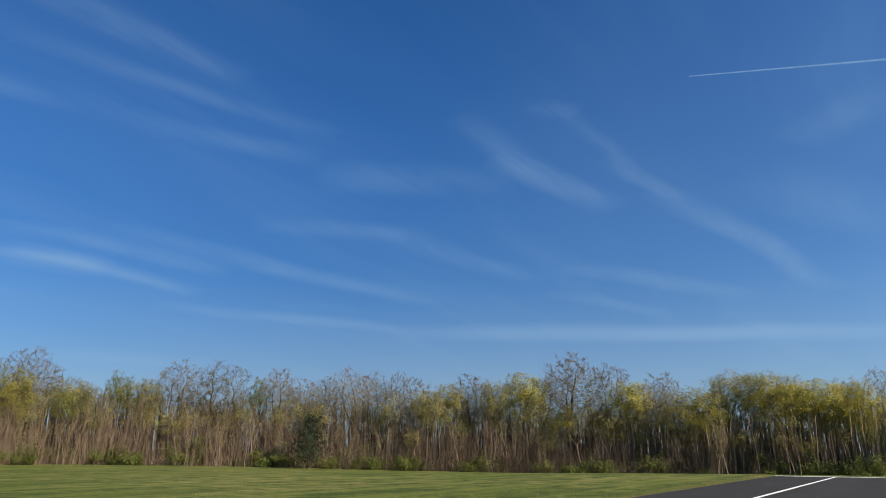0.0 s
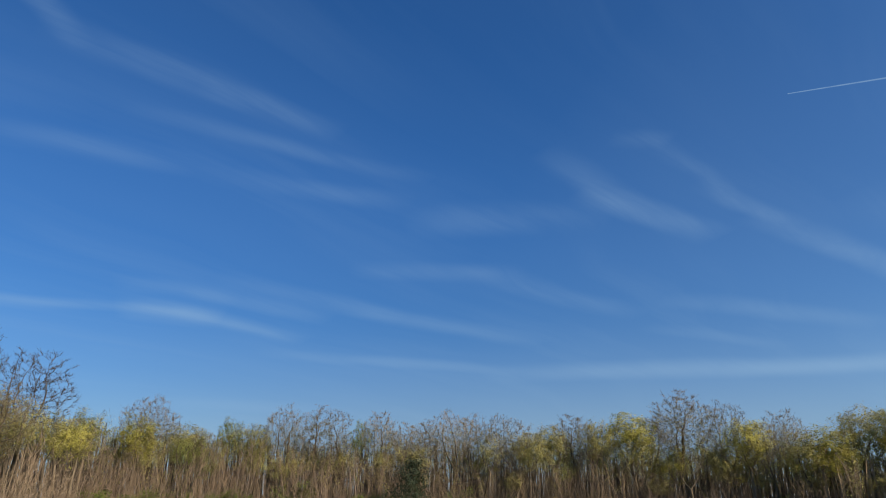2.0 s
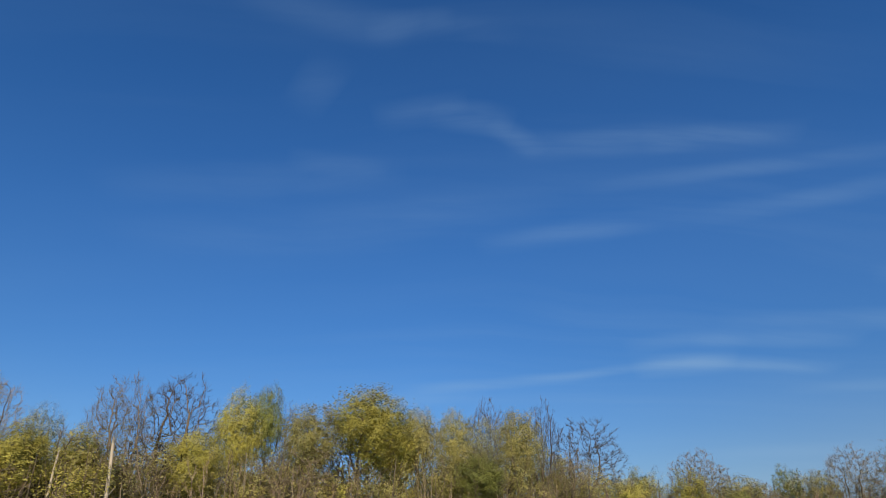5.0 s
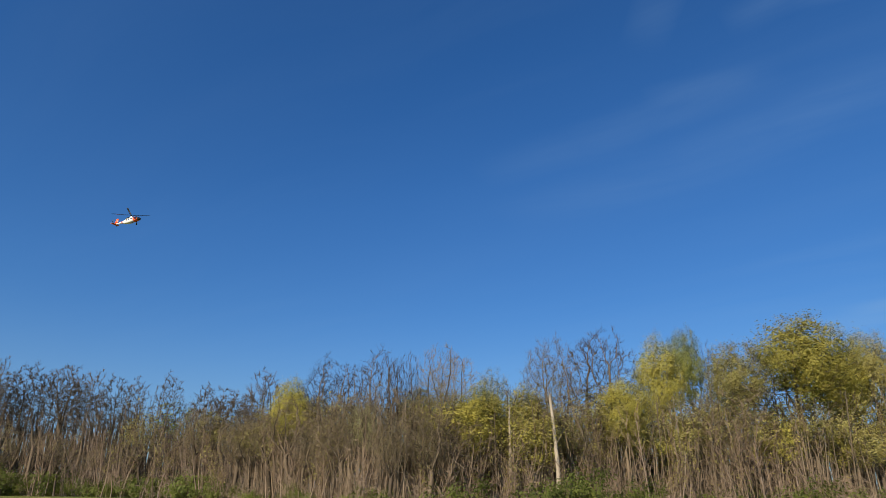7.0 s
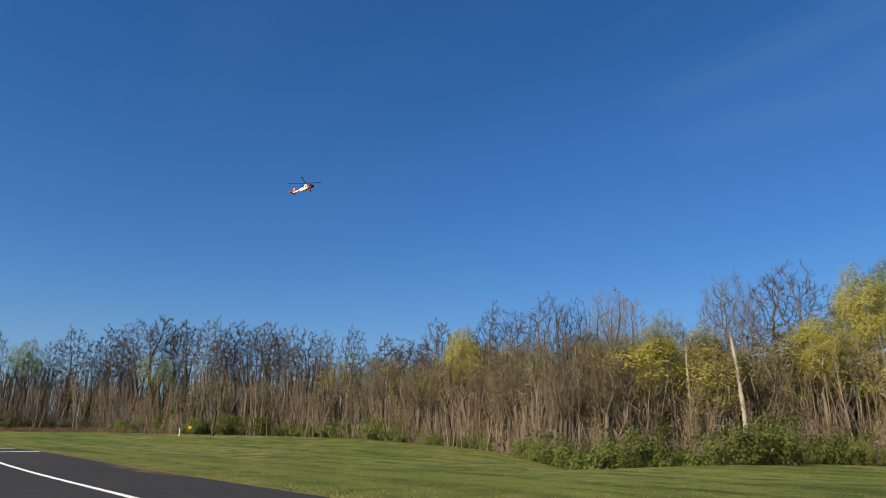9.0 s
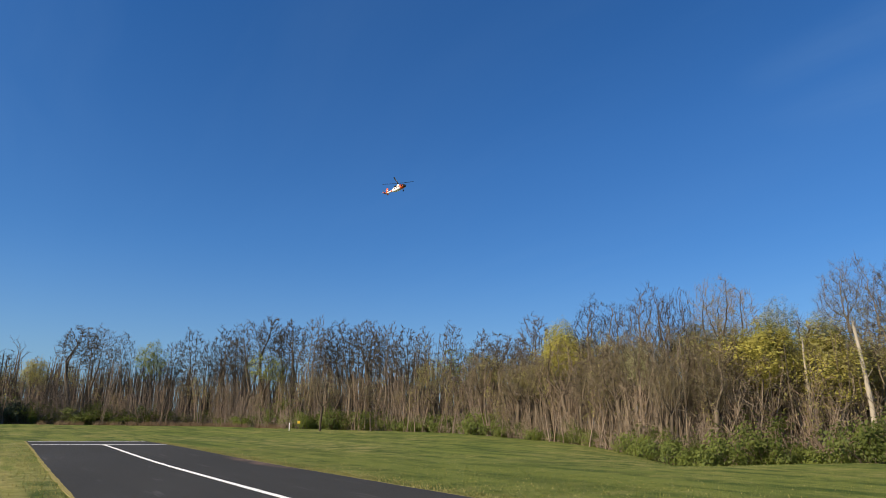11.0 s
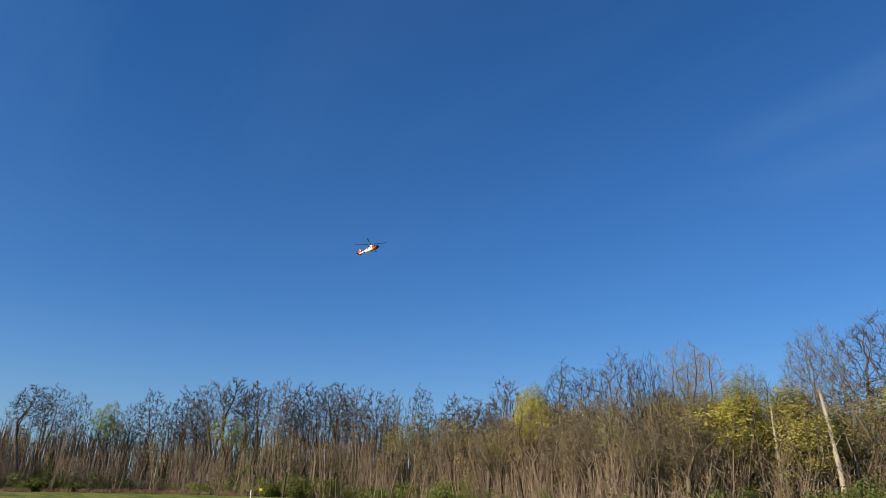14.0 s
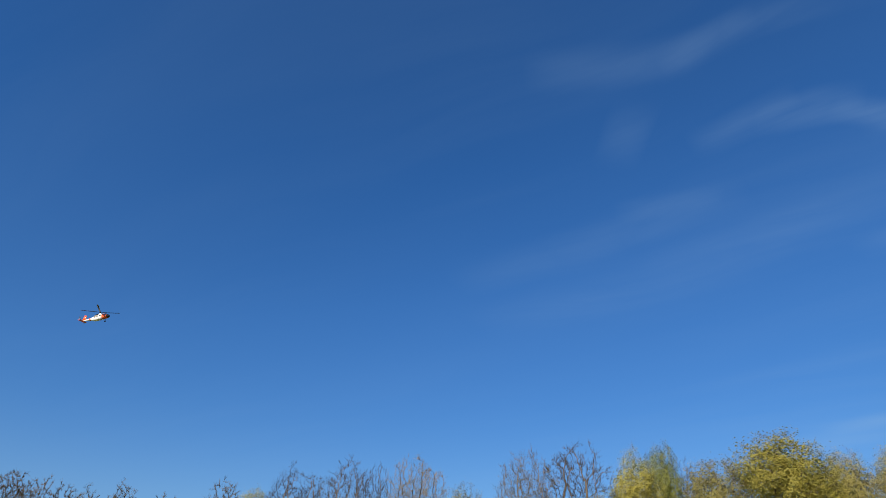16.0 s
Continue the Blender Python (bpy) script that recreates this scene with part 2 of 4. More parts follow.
LEAF = {
    "yellow": leaf_material("yellow_spring_leaf", ((0.36, 0.328, 0.074), (0.44, 0.405, 0.094), (0.515, 0.48, 0.122))),
    "olive": leaf_material("olive_spring_bud", ((0.285, 0.258, 0.09), (0.36, 0.33, 0.112), (0.435, 0.402, 0.142))),
    "budding": leaf_material("opening_bud", ((0.2, 0.17, 0.085), (0.26, 0.23, 0.11), (0.32, 0.29, 0.14))),
    "green": leaf_material("green_spring_leaf", ((0.19, 0.21, 0.058), (0.265, 0.285, 0.074), (0.335, 0.35, 0.094))),
    "pale": leaf_material("pale_spring_leaf", ((0.26, 0.25, 0.12), (0.36, 0.36, 0.18), (0.42, 0.4, 0.2))),
    "bush": leaf_material("bush_leaf", ((0.075, 0.1, 0.022), (0.16, 0.19, 0.04), (0.27, 0.3, 0.065))),
    "cedar": leaf_material("cedar_needle", ((0.02, 0.032, 0.016), (0.035, 0.05, 0.022), (0.05, 0.065, 0.03)), 0.1),
}


def grass_build(n, bsdf, out):
    tex = n.add("ShaderNodeTexCoord")
    p = tex.outputs["Object"]
    fine = n.noise(p, 30.0, 4.0, 0.7)
    tuft = n.noise(p, 2.4, 5.0, 0.65)
    patch = n.noise(p, 0.65, 5.0, 0.66)
    broad = n.noise(n.mapping(p, (0.05, 0.09, 0.1)), 1.0, 4.0, 0.6)
    mow = n.noise(n.mapping(p, (0.02, 0.75, 0.1), (0, 0, radians(5))), 1.0, 2.0, 0.5)
    green = n.mix(n.ramp(tuft, ((0.3, 0.0), (0.7, 1.0))), (0.036, 0.066, 0.01, 1), (0.25, 0.275, 0.058, 1))
    green = n.mix(n.ramp(patch, ((0.42, 0.8), (0.56, 0.0))), green, (0.04, 0.075, 0.013, 1))
    green = n.mix(n.ramp(mow, ((0.44, 0.0), (0.56, 0.7))), green, (0.2, 0.225, 0.05, 1))
    blotch = n.noise(n.mapping(p, (0.1, 0.3, 0.1), (0, 0, radians(-8)), (2, 7, 0)), 1.0, 4.0, 0.6)
    green = n.mix(n.ramp(blotch, ((0.5, 0.0), (0.6, 0.65))), green, (0.045, 0.078, 0.013, 1))
    dry = n.math("MULTIPLY", n.ramp(broad, ((0.43, 0.0), (0.6, 1.0))), n.ramp(patch, ((0.42, 0.0), (0.62, 0.9))))
    col = n.mix(dry, green, (0.3, 0.27, 0.095, 1))
    col = n.mix(n.ramp(fine, ((0.36, 0.75), (0.58, 0.0))), col, (0.03, 0.045, 0.012, 1))
    specks = n.ramp(n.noise(p, 5.5, 2.0, 0.5), ((0.7, 0.0), (0.74, 0.8)))
    col = n.mix(specks, col, (0.42, 0.38, 0.2, 1))
    # the pilots' side, walked on, is drier
    sep = n.add("ShaderNodeSeparateXYZ")
    n.link(p, sep.inputs[0])
    worn = n.math("MULTIPLY", n.math("MULTIPLY_ADD", sep.outputs[1], -0.3, 0.6, clamp=True), n.ramp(n.noise(n.mapping(p, (0.12, 0.9, 1)), 1.0, 4.0, 0.6), ((0.42, 0.0), (0.55, 0.95))))
    worn = n.math("MULTIPLY", worn, n.math("MULTIPLY_ADD", sep.outputs[0], 0.14, 6.2, clamp=True))
    col = n.mix(worn, col, n.mix(n.ramp(tuft, ((0.35, 0.0), (0.65, 1.0))), (0.21, 0.19, 0.06, 1), (0.4, 0.33, 0.125, 1)))
    n.link(col, bsdf.inputs["Base Color"])
    bump(n, bsdf, n.math("MULTIPLY_ADD", fine, 0.5, tuft), 0.9, 0.05)


def asphalt_build(n, bsdf, out):
    tex = n.add("ShaderNodeTexCoord")
    p = tex.outputs["Object"]
    grit = n.noise(p, 120.0, 2.0, 0.7)
    blot = n.noise(n.mapping(p, (0.12, 0.5, 1)), 1.0, 5.0, 0.6)
    scuff = n.noise(n.mapping(p, (0.25, 2.6, 1)), 1.0, 4.0, 0.6)
    broad = n.noise(n.mapping(p, (0.05, 0.3, 1), (0, 0, radians(3)), (4, 1, 0)), 1.0, 4.0, 0.55)
    col = n.mix(blot, (0.0195, 0.0196, 0.0175, 1), (0.038, 0.0376, 0.0335, 1))
    col = n.mix(n.ramp(broad, ((0.45, 0.0), (0.68, 0.55))), col, (0.047, 0.0472, 0.0455, 1))
    col = n.mix(n.ramp(scuff, ((0.62, 0.0), (0.76, 0.5))), col, (0.12, 0.116, 0.112, 1))
    col = n.mix(n.math("MULTIPLY", grit, 0.25), col, (0.11, 0.11, 0.11, 1))
    # soil carried on to the edge of the strip
    sep = n.add("ShaderNodeSeparateXYZ")
    n.link(p, sep.inputs[0])
    dx = n.math("MULTIPLY_ADD", sep.outputs[0], 0.2, 5.7)
    dy = n.math("MULTIPLY_ADD", sep.outputs[1], 1.5, -13.9)
    near = n.math("SUBTRACT", 1.0, n.math("ADD", n.math("MULTIPLY", dx, dx), n.math("MULTIPLY", dy, dy)), clamp=True)
    soil = n.math("MULTIPLY", near, n.ramp(n.noise(n.mapping(p, (0.6, 2.0, 1)), 1.0, 4.0, 0.6), ((0.35, 0.0), (0.6, 0.8))))
    col = n.mix(soil, col, (0.17, 0.115, 0.085, 1))
    n.link(col, bsdf.inputs["Base Color"])
    bump(n, bsdf, grit, 0.5, 0.006)


def paint_build(color, worn, scale=3.0):
    def build(n, bsdf, out):
        tex = n.add("ShaderNodeTexCoord")
        wear = n.noise(tex.outputs["Object"], scale, 5.0, 0.65)
        n.link(n.mix(n.ramp(wear, ((0.5, 0.0), (0.75, 1.0))), (*color, 1), (*worn, 1)), bsdf.inputs["Base Color"])
    return build


GRASS = material("mown_grass", grass_build, 0.9, 0.1)
ASPHALT = material("asphalt", asphalt_build, 0.88, 0.12)
LINE_PAINT = material("white_line_paint", paint_build((0.84, 0.83, 0.8), (0.58, 0.57, 0.55)), 0.7)
DIRT = material("dry_verge", paint_build((0.25, 0.21, 0.08), (0.12, 0.14, 0.03), 2.5), 0.95, 0.1)
BLADE = leaf_material("grass_blade", ((0.05, 0.075, 0.014), (0.12, 0.15, 0.03), (0.2, 0.21, 0.05), (0.28, 0.26, 0.09)), 0.3)
STRAW_YELLOW = leaf_material("yellowed_grass", ((0.12, 0.13, 0.03), (0.3, 0.26, 0.09), (0.42, 0.36, 0.15)), 0.25)
STRAW = leaf_material("dry_straw", ((0.14, 0.095, 0.055), (0.24, 0.165, 0.095), (0.31, 0.23, 0.14)), 0.25)
WHITE = material("white_gloss_paint", paint_build((0.82, 0.82, 0.8), (0.74, 0.74, 0.72), 8.0), 0.3, 0.5)
ORANGE = material("orange_red_gloss_paint", paint_build((0.78, 0.11, 0.022), (0.66, 0.085, 0.02), 8.0), 0.3, 0.5)
BLACK = material("dark_glazing", paint_build((0.012, 0.012, 0.015), (0.03, 0.03, 0.035), 6.0), 0.12, 0.5)
ROTOR = material("dark_rotor_blade", paint_build((0.03, 0.032, 0.036), (0.06, 0.06, 0.065), 8.0), 0.45, 0.4)
YELLOW = material("yellow_sign_paint", paint_build((0.8, 0.55, 0.05), (0.6, 0.42, 0.06), 6.0), 0.5)


# ---- building helpers ----
def mesh_of(name, verts, faces, mat, smooth=False):
    me = bpy.data.meshes.new(name)
    me.from_pydata(verts, [], faces)
    me.materials.append(mat)
    if smooth:
        me.polygons.foreach_set("use_smooth", [True] * len(me.polygons))
    me.update()
    return me


def child(name, me, parent, label=""):
    ob = new(name, me)
    ob.parent = parent
    if label:
        ob["label"] = label
    return ob


def part(name, bm, mat, parent, label="", smooth=False):
    me = bpy.data.meshes.new(name)
    bm.to_mesh(me)
    bm.free()
    me.materials.append(mat)
    if smooth:
        me.polygons.foreach_set("use_smooth", [True] * len(me.polygons))
    return child(name, me, parent, label)


def box(size, at=(0, 0, 0), bevel=0.0, turn=(0, 0, 0)):
    bm = bmesh.new()
    bmesh.ops.create_cube(bm, size=1.0, matrix=pose(*at, *turn) @ Matrix.Diagonal((*size, 1)))
    if bevel:
        bmesh.ops.bevel(bm, geom=bm.edges[:], offset=bevel, segments=2, affect="EDGES")
    return bm


# ---- lie of the land ----
LAND_AZ = (-180, -100, -76, -63, -56, -51, -46, -42, -38, -34, -26, -20, 0, 17, 25, 33, 42, 50, 60, 70, 90, 110, 180)
LAND_FROM = (60, 54, 54, 45, 40, 36, 30, 28, 30, 34, 42, 48, 44, 60, 60, 50, 50, 50, 52, 56, 57, 57, 60)
LAND_TO = (140, 125, 128, 105, 90, 78, 66, 56, 50, 50, 54, 62, 62, 100, 112, 110, 110, 110, 110, 110, 110, 110, 140)
LAND_Z = (0.4, 0.75, 0.8, 0.63, 0.56, 0.24, 0.05, -0.26, -0.75, -1.3, -1.0, -0.8, -0.6, 0.15, 0.05, -0.2, -0.63, -1.1, -1.5, -2.2, -2.3, -1.0, 0.5)
WOOD_AZ = (-180, -110, -76, -70, -63, -56, -51, -46, -42, -38, -26, -20, -10, 0, 8, 15, 20, 25, 60, 95, 120, 180)
WOOD_R = (120, 125, 128, 112, 102, 90, 78, 66, 57, 50, 52, 56, 58, 60, 68, 86, 103, 110, 112, 108, 115, 120)


def land(x, y):
    """Height of the ground; level round the strip, rising to the west, falling to north and east."""
    az, r = np.degrees(np.arctan2(x, y)), np.hypot(x, y)
    a, b, z = (np.interp(az, LAND_AZ, q) for q in (LAND_FROM, LAND_TO, LAND_Z))
    s = np.clip((r - a) / (b - a), 0, 1)
    return z * s * s * (3 - 2 * s) + rise(x)


def rise(x):
    """The strip's western end lies a hand's width higher."""
    s = np.clip((-x - 26) / 22, 0, 1)
    return 0.12 * s * s * (3 - 2 * s)


def edge(az):
    """Distance of the woods' edge in a direction, in degrees from +y toward +x."""
    return float(np.interp(az, WOOD_AZ, WOOD_R))


def spot(az, r):
    x, y = r * math.sin(radians(az)), r * math.cos(radians(az))
    return x, y, float(land(x, y))


def build_ground():
    radii = np.concatenate(([0.6], np.geomspace(1.5, 3000, 130)))
    turns = 216
    az = np.linspace(0, 2 * np.pi, turns, endpoint=False)
    r, a = np.meshgrid(radii, az, indexing="ij")
    x, y = (r * np.sin(a)).ravel(), (r * np.cos(a)).ravel()
    verts = np.stack([x, y, land(x, y)], 1).tolist() + [(0.0, 0.0, 0.0)]
    faces = []
    for i in range(len(radii) - 1):
        for j in range(turns):
            k = (j + 1) % turns
            faces.append((i * turns + j, i * turns + k, (i + 1) * turns + k, (i + 1) * turns + j))
    faces += [(len(verts) - 1, (j + 1) % turns, j) for j in range(turns)]
    me = mesh_of("ground", verts, [f[::-1] for f in faces], GRASS, True)
    tagged(new("ground", me), "mown green grass field with dry patches", "grass", kind="structure")


build_ground()

# ---- paved strip ----
X0, X1, Y0, Y1, YC = -56.3, 55.5, 1.56, 9.45, 5.58


def slab(name, x0, x1, y0, y1, z0, z1, mat, parent=None, wobble=0.0, steps=1, bow=0.0):
    """A flat slab whose long edges may wander a little."""
    rng = random.Random(name)
    verts, faces = [], []
    for i in range(steps + 1):
        x = x0 + (x1 - x0) * i / steps
        a, b = y0 + rng.uniform(-wobble, wobble), y1 + rng.uniform(-wobble, wobble)
        up = float(rise(x))
        # the painter's line sags a little towards the pilots
        sag = bow * math.sin(math.pi * min(1.0, max(0.0, (x + 48.3) / 36)))
        a, b = a - sag, b - sag
        verts += [(x, a, z0 + up), (x, b, z0 + up), (x, b, z1 + up), (x, a, z1 + up)]
    for i in range(steps):
        o, q = 4 * i, 4 * i + 4
        faces += [(o + s, o + (s + 1) % 4, q + (s + 1) % 4, q + s)[::-1] for s in range(4)]
    faces += [(0, 1, 2, 3)[::-1], (4 * steps, 4 * steps + 1, 4 * steps + 2, 4 * steps + 3)]
    ob = new(name, mesh_of(name, verts, faces, mat))
    ob.parent = parent
    return ob


runway = tagged(slab("runway", X0, X1, Y0, Y1, -0.12, 0.03, ASPHALT, None, 0.02, 220), "dark asphalt model runway with white painted lines", "runway", kind="structure")
slab("verge", X0 - 0.3, X1, Y1 - 0.16, Y1 + 0.1, -0.1, 0.02, DIRT, None, 0.035, 260)
tagged(bpy.data.objects["verge"], "strip of dry yellowed grass along the asphalt", "verge", kind="structure")
tagged(slab("verge", X0 - 0.3, X1, Y0 - 0.1, Y0 + 0.14, -0.1, 0.02, DIRT, None, 0.035, 260), "strip of dry yellowed grass along the asphalt", "verge", kind="structure")
slab("centre_line", -48.3, 54.2, YC - 0.088, YC + 0.088, 0.03, 0.035, LINE_PAINT, runway, 0.006, 160, 0.12)["label"] = "white centre line"
slab("end_line", -48.65, -48.1, Y0 + 0.1, Y1 - 0.05, 0.031, 0.0355, LINE_PAINT, runway)["label"] = "white end line"
slab("end_line", -56.2, -55.6, Y0 + 0.1, Y1 - 0.1, 0.03, 0.035, LINE_PAINT, runway)["label"] = "white end line"
slab("end_line", 54.2, 54.9, Y0 + 0.1, Y1 - 0.05, 0.031, 0.0355, LINE_PAINT, runway)["label"] = "white end line"


# ---- trees ----
class Bag:
    """Collects tapered tubes into one mesh."""

    def __init__(self):
        self.v, self.f = [], []

    def tube(self, pts, rads, sides):
        base = len(self.v)
        apex = rads[-1] == 0
        for i, (p, r) in enumerate(zip(pts, rads)):
            if apex and i == len(pts) - 1:
                self.v.append(p)
                break
            d = (pts[min(i + 1, len(pts) - 1)] - pts[max(i - 1, 0)]).normalized()
            s = d.cross(Vector((0.31, 0.87, 0.12))).normalized()
            t = d.cross(s)
            for k in range(sides):
                w = 2 * math.pi * k / sides
                self.v.append(p + s * (r * math.cos(w)) + t * (r * math.sin(w)))
        for i in range(len(pts) - 1):
            for k in range(sides):
                a, b = base + i * sides + k, base + i * sides + (k + 1) % sides
                if apex and i == len(pts) - 2:
                    self.f.append((a, b, len(self.v) - 1))
                else:
                    self.f.append((a, b, b + sides, a + sides))

    def mesh(self, name, mat, smooth=True):
        return mesh_of(name, self.v, self.f, mat, smooth)


def bent(rng, start, way, length, steps, wander, lift):
    """A line that wanders and turns upward."""
    pts, p, d = [start], start.copy(), way.normalized()
    for _ in range(steps):
        d = (d + Vector((rng.gauss(0, wander), rng.gauss(0, wander), rng.gauss(0, wander) + lift))).normalized()
        p = p + d * (length / steps)
        pts.append(p)
    return pts


def along(pts, t):
    s = t * (len(pts) - 1)
    i = min(int(s), len(pts) - 2)
    return pts[i].lerp(pts[i + 1], s - i), (pts[i + 1] - pts[i]).normalized()


def sideways(rng, d, lean):
    """A direction that leaves d at about the angle lean (radians)."""
    d = d.normalized()
    s = d.cross(Vector((rng.gauss(0, 1), rng.gauss(0, 1), rng.gauss(0, 1)))).normalized()
    return (d * math.cos(lean) + s * math.sin(lean)).normalized()


def leaves(seed, points, count, size, scatter, clumps=0):
    """Many small single leaves and buds near the given points, most of them facing outward and up."""
    g = np.random.default_rng(seed)
    pts = np.array(points)
    heart = pts.mean(0)
    if clumps:
        pts = pts[g.permutation(len(pts))[:clumps]]
    c = pts[g.integers(0, len(pts), count)] + g.normal(0, scatter, (count, 3))
    out = c - heart
    out /= np.linalg.norm(out, axis=1)[:, None]
    n = out * 0.75 + g.normal(0, 0.34, (count, 3)) + [0, 0, 0.35]
    n /= np.linalg.norm(n, axis=1)[:, None]
    a = g.normal(0, 0.5, (count, 3)) + [0, 0, 0.8]
    a -= n * (a * n).sum(1)[:, None]
    a /= np.linalg.norm(a, axis=1)[:, None]
    b = np.cross(n, a)
    s = size * g.uniform(0.55, 1.35, (count, 1))
    v = np.stack([c - a * s, c + b * s * 0.9 + n * s * 0.3, c + a * s * 1.2], 1).reshape(-1, 3)
    return v.tolist(), np.arange(count * 3).reshape(-1, 3).tolist()


def grow(seed, bole=0.4, reach=3.4, stems=1, spread=0.3, points=420, step=0.55, base_r=0.22, twig_r=0.011, top=18.0, uneven=0.12, lift=0.04):
    """A tree about 18 m high whose limbs fork towards places spread through a lumpy domed crown, as trees grow towards the light.
    Returns the wood, the thin branches, lines of the last twigs and the heart of the crown."""
    g = np.random.default_rng(seed)
    rng = random.Random(seed)
    low = bole * top
    heart, half = np.array((0, 0, low + (top - low) * 0.47)), np.array((reach, reach, (top - low) * 0.53))
    w = g.normal(0, 1, (points, 3))
    w /= np.linalg.norm(w, axis=1)[:, None]
    lump = 1.0 - uneven + uneven * np.sin(w[:, 0] * 4.1 + seed) * np.sin(w[:, 1] * 4.3 + 2 * seed) + 0.6 * uneven * np.sin(w[:, 2] * 6.0 + seed) * np.sin(w[:, 0] * 7.0 + w[:, 1] * 5.0)
    goal = heart + w * half * (g.random(points) ** 0.45 * lump)[:, None]
    place, parent = [], []

    def add(q, k):
        place.append(np.array(q, dtype=float))
        parent.append(k)
        return len(place) - 1

    foot = bent(rng, Vector((0, 0, -0.3)), Vector((rng.gauss(0, 0.05), rng.gauss(0, 0.05), 1)), low * 0.95, 6, 0.025, 0.04)
    last = -1
    for q in foot:
        last = add(q, last)
    if stems > 1:
        turn, fork = rng.uniform(0, 6.28), last
        for k in range(stems):
            a, at = turn + k * 6.28 / stems + rng.gauss(0, 0.3), fork
            for q in bent(rng, Vector(place[fork]), Vector((math.cos(a) * spread, math.sin(a) * spread, 1)), (top - low) * 0.3, 4, 0.06, 0.05)[1:]:
                at = add(q, at)
    near, owner = np.full(points, 1e9), np.zeros(points, int)
    fresh = list(range(len(place) - (4 * stems if stems > 1 else 1), len(place)))
    kids = {}
    for _ in range(90):
        if not len(goal):
            break
        if fresh:
            spots = np.array([place[i] for i in fresh])
            dist = np.linalg.norm(goal[:, None] - spots[None], axis=2)
            best = dist.argmin(1)
            least = dist[np.arange(len(goal)), best]
            owner = np.where(least < near, np.array(fresh)[best], owner)
            near = np.minimum(least, near)
        keep = near > step * 0.75
        goal, near, owner = goal[keep], near[keep], owner[keep]
        fresh = []
        for i in np.unique(owner):
            pull = goal[owner == i] - place[i]
            d = (pull / np.linalg.norm(pull, axis=1)[:, None]).mean(0) + g.normal(0, 0.09, 3) + (0, 0, lift)
            q = place[i] + d / np.linalg.norm(d) * step
            if any(np.linalg.norm(q - place[c]) <= step * 0.35 for c in kids.get(i, ())):
                d = pull[g.integers(len(pull))]
                q = place[i] + d / np.linalg.norm(d) * step
            if all(np.linalg.norm(q - place[c]) > step * 0.35 for c in kids.get(i, ())):
                c = add(q, i)
                kids.setdefault(i, []).append(c)
                fresh.append(c)
    # each limb is as thick as what it carries
    count = len(place)
    load, follow = np.zeros(count), {}
    for i in range(count - 1, -1, -1):
        load[i] = max(load[i], twig_r ** 2.15)
        if parent[i] >= 0:
            load[parent[i]] += load[i]
            follow.setdefault(parent[i], []).append(i)
    thick = load ** (1 / 2.15)
    thick *= 1 + (base_r / thick[0] - 1) * (thick / thick[0]) ** 1.1
    thick[0] *= 1.3
    wood, fine, ends = Bag(), Bag(), []
    starts = [(0, -1)]
    while starts:
        i, before = starts.pop()
        line = [before, i] if before >= 0 else [i]
        while i in follow:
            nxt = sorted(follow[i], key=lambda c: -load[c])
            starts += [(c, i) for c in nxt[1:]]
            i = nxt[0]
            line.append(i)
        rads = [float(0.85 * min(thick[k], thick[line[1]] if before >= 0 else 9.0)) for k in line[:-1]] + [0]
        big = rads[0]
        (wood if big > 0.035 else fine).tube([Vector(place[k]) for k in line], rads, 7 if big > 0.1 else 5 if big > 0.05 else 3)
    for i in range(len(foot), count):
        if thick[i] < twig_r * 2.4:
            ends.append((tuple(place[parent[i]]), tuple(place[i])))
    return wood, fine, ends, (tuple(heart), tuple(half))


def twiglets(bag, seed, ends, heart, count, length, width):
    """Adds the finest shoots, thinner than a pencil, that stand off the last twigs outward and upward."""
    g = np.random.default_rng(seed)
    e = np.array(ends)
    pick = np.arange(count) % len(e)
    p, q = e[pick, 0], e[pick, 1]
    d = q - p
    d /= np.linalg.norm(d, axis=1)[:, None]
    c = p + (q - p) * g.uniform(0.0, 1.0, (count, 1))
    out = c - np.array(heart)
    out /= np.linalg.norm(out, axis=1)[:, None]
    w = d * 0.35 + out * 0.5 + g.normal(0, 0.36, (count, 3)) + [0, 0, 0.4]
    w /= np.linalg.norm(w, axis=1)[:, None]
    s = np.cross(w, g.normal(0, 1, (count, 3)))
    s /= np.linalg.norm(s, axis=1)[:, None]
    tip = c + w * length * g.uniform(0.3, 1.2, (count, 1))
    v = np.stack([c - s * width / 2, c + s * width / 2, tip], 1).reshape(-1, 3)
    base = len(bag.v)
    bag.v += [Vector(p) for p in v.tolist()]
    bag.f += (np.arange(count * 3).reshape(-1, 3) + base).tolist()


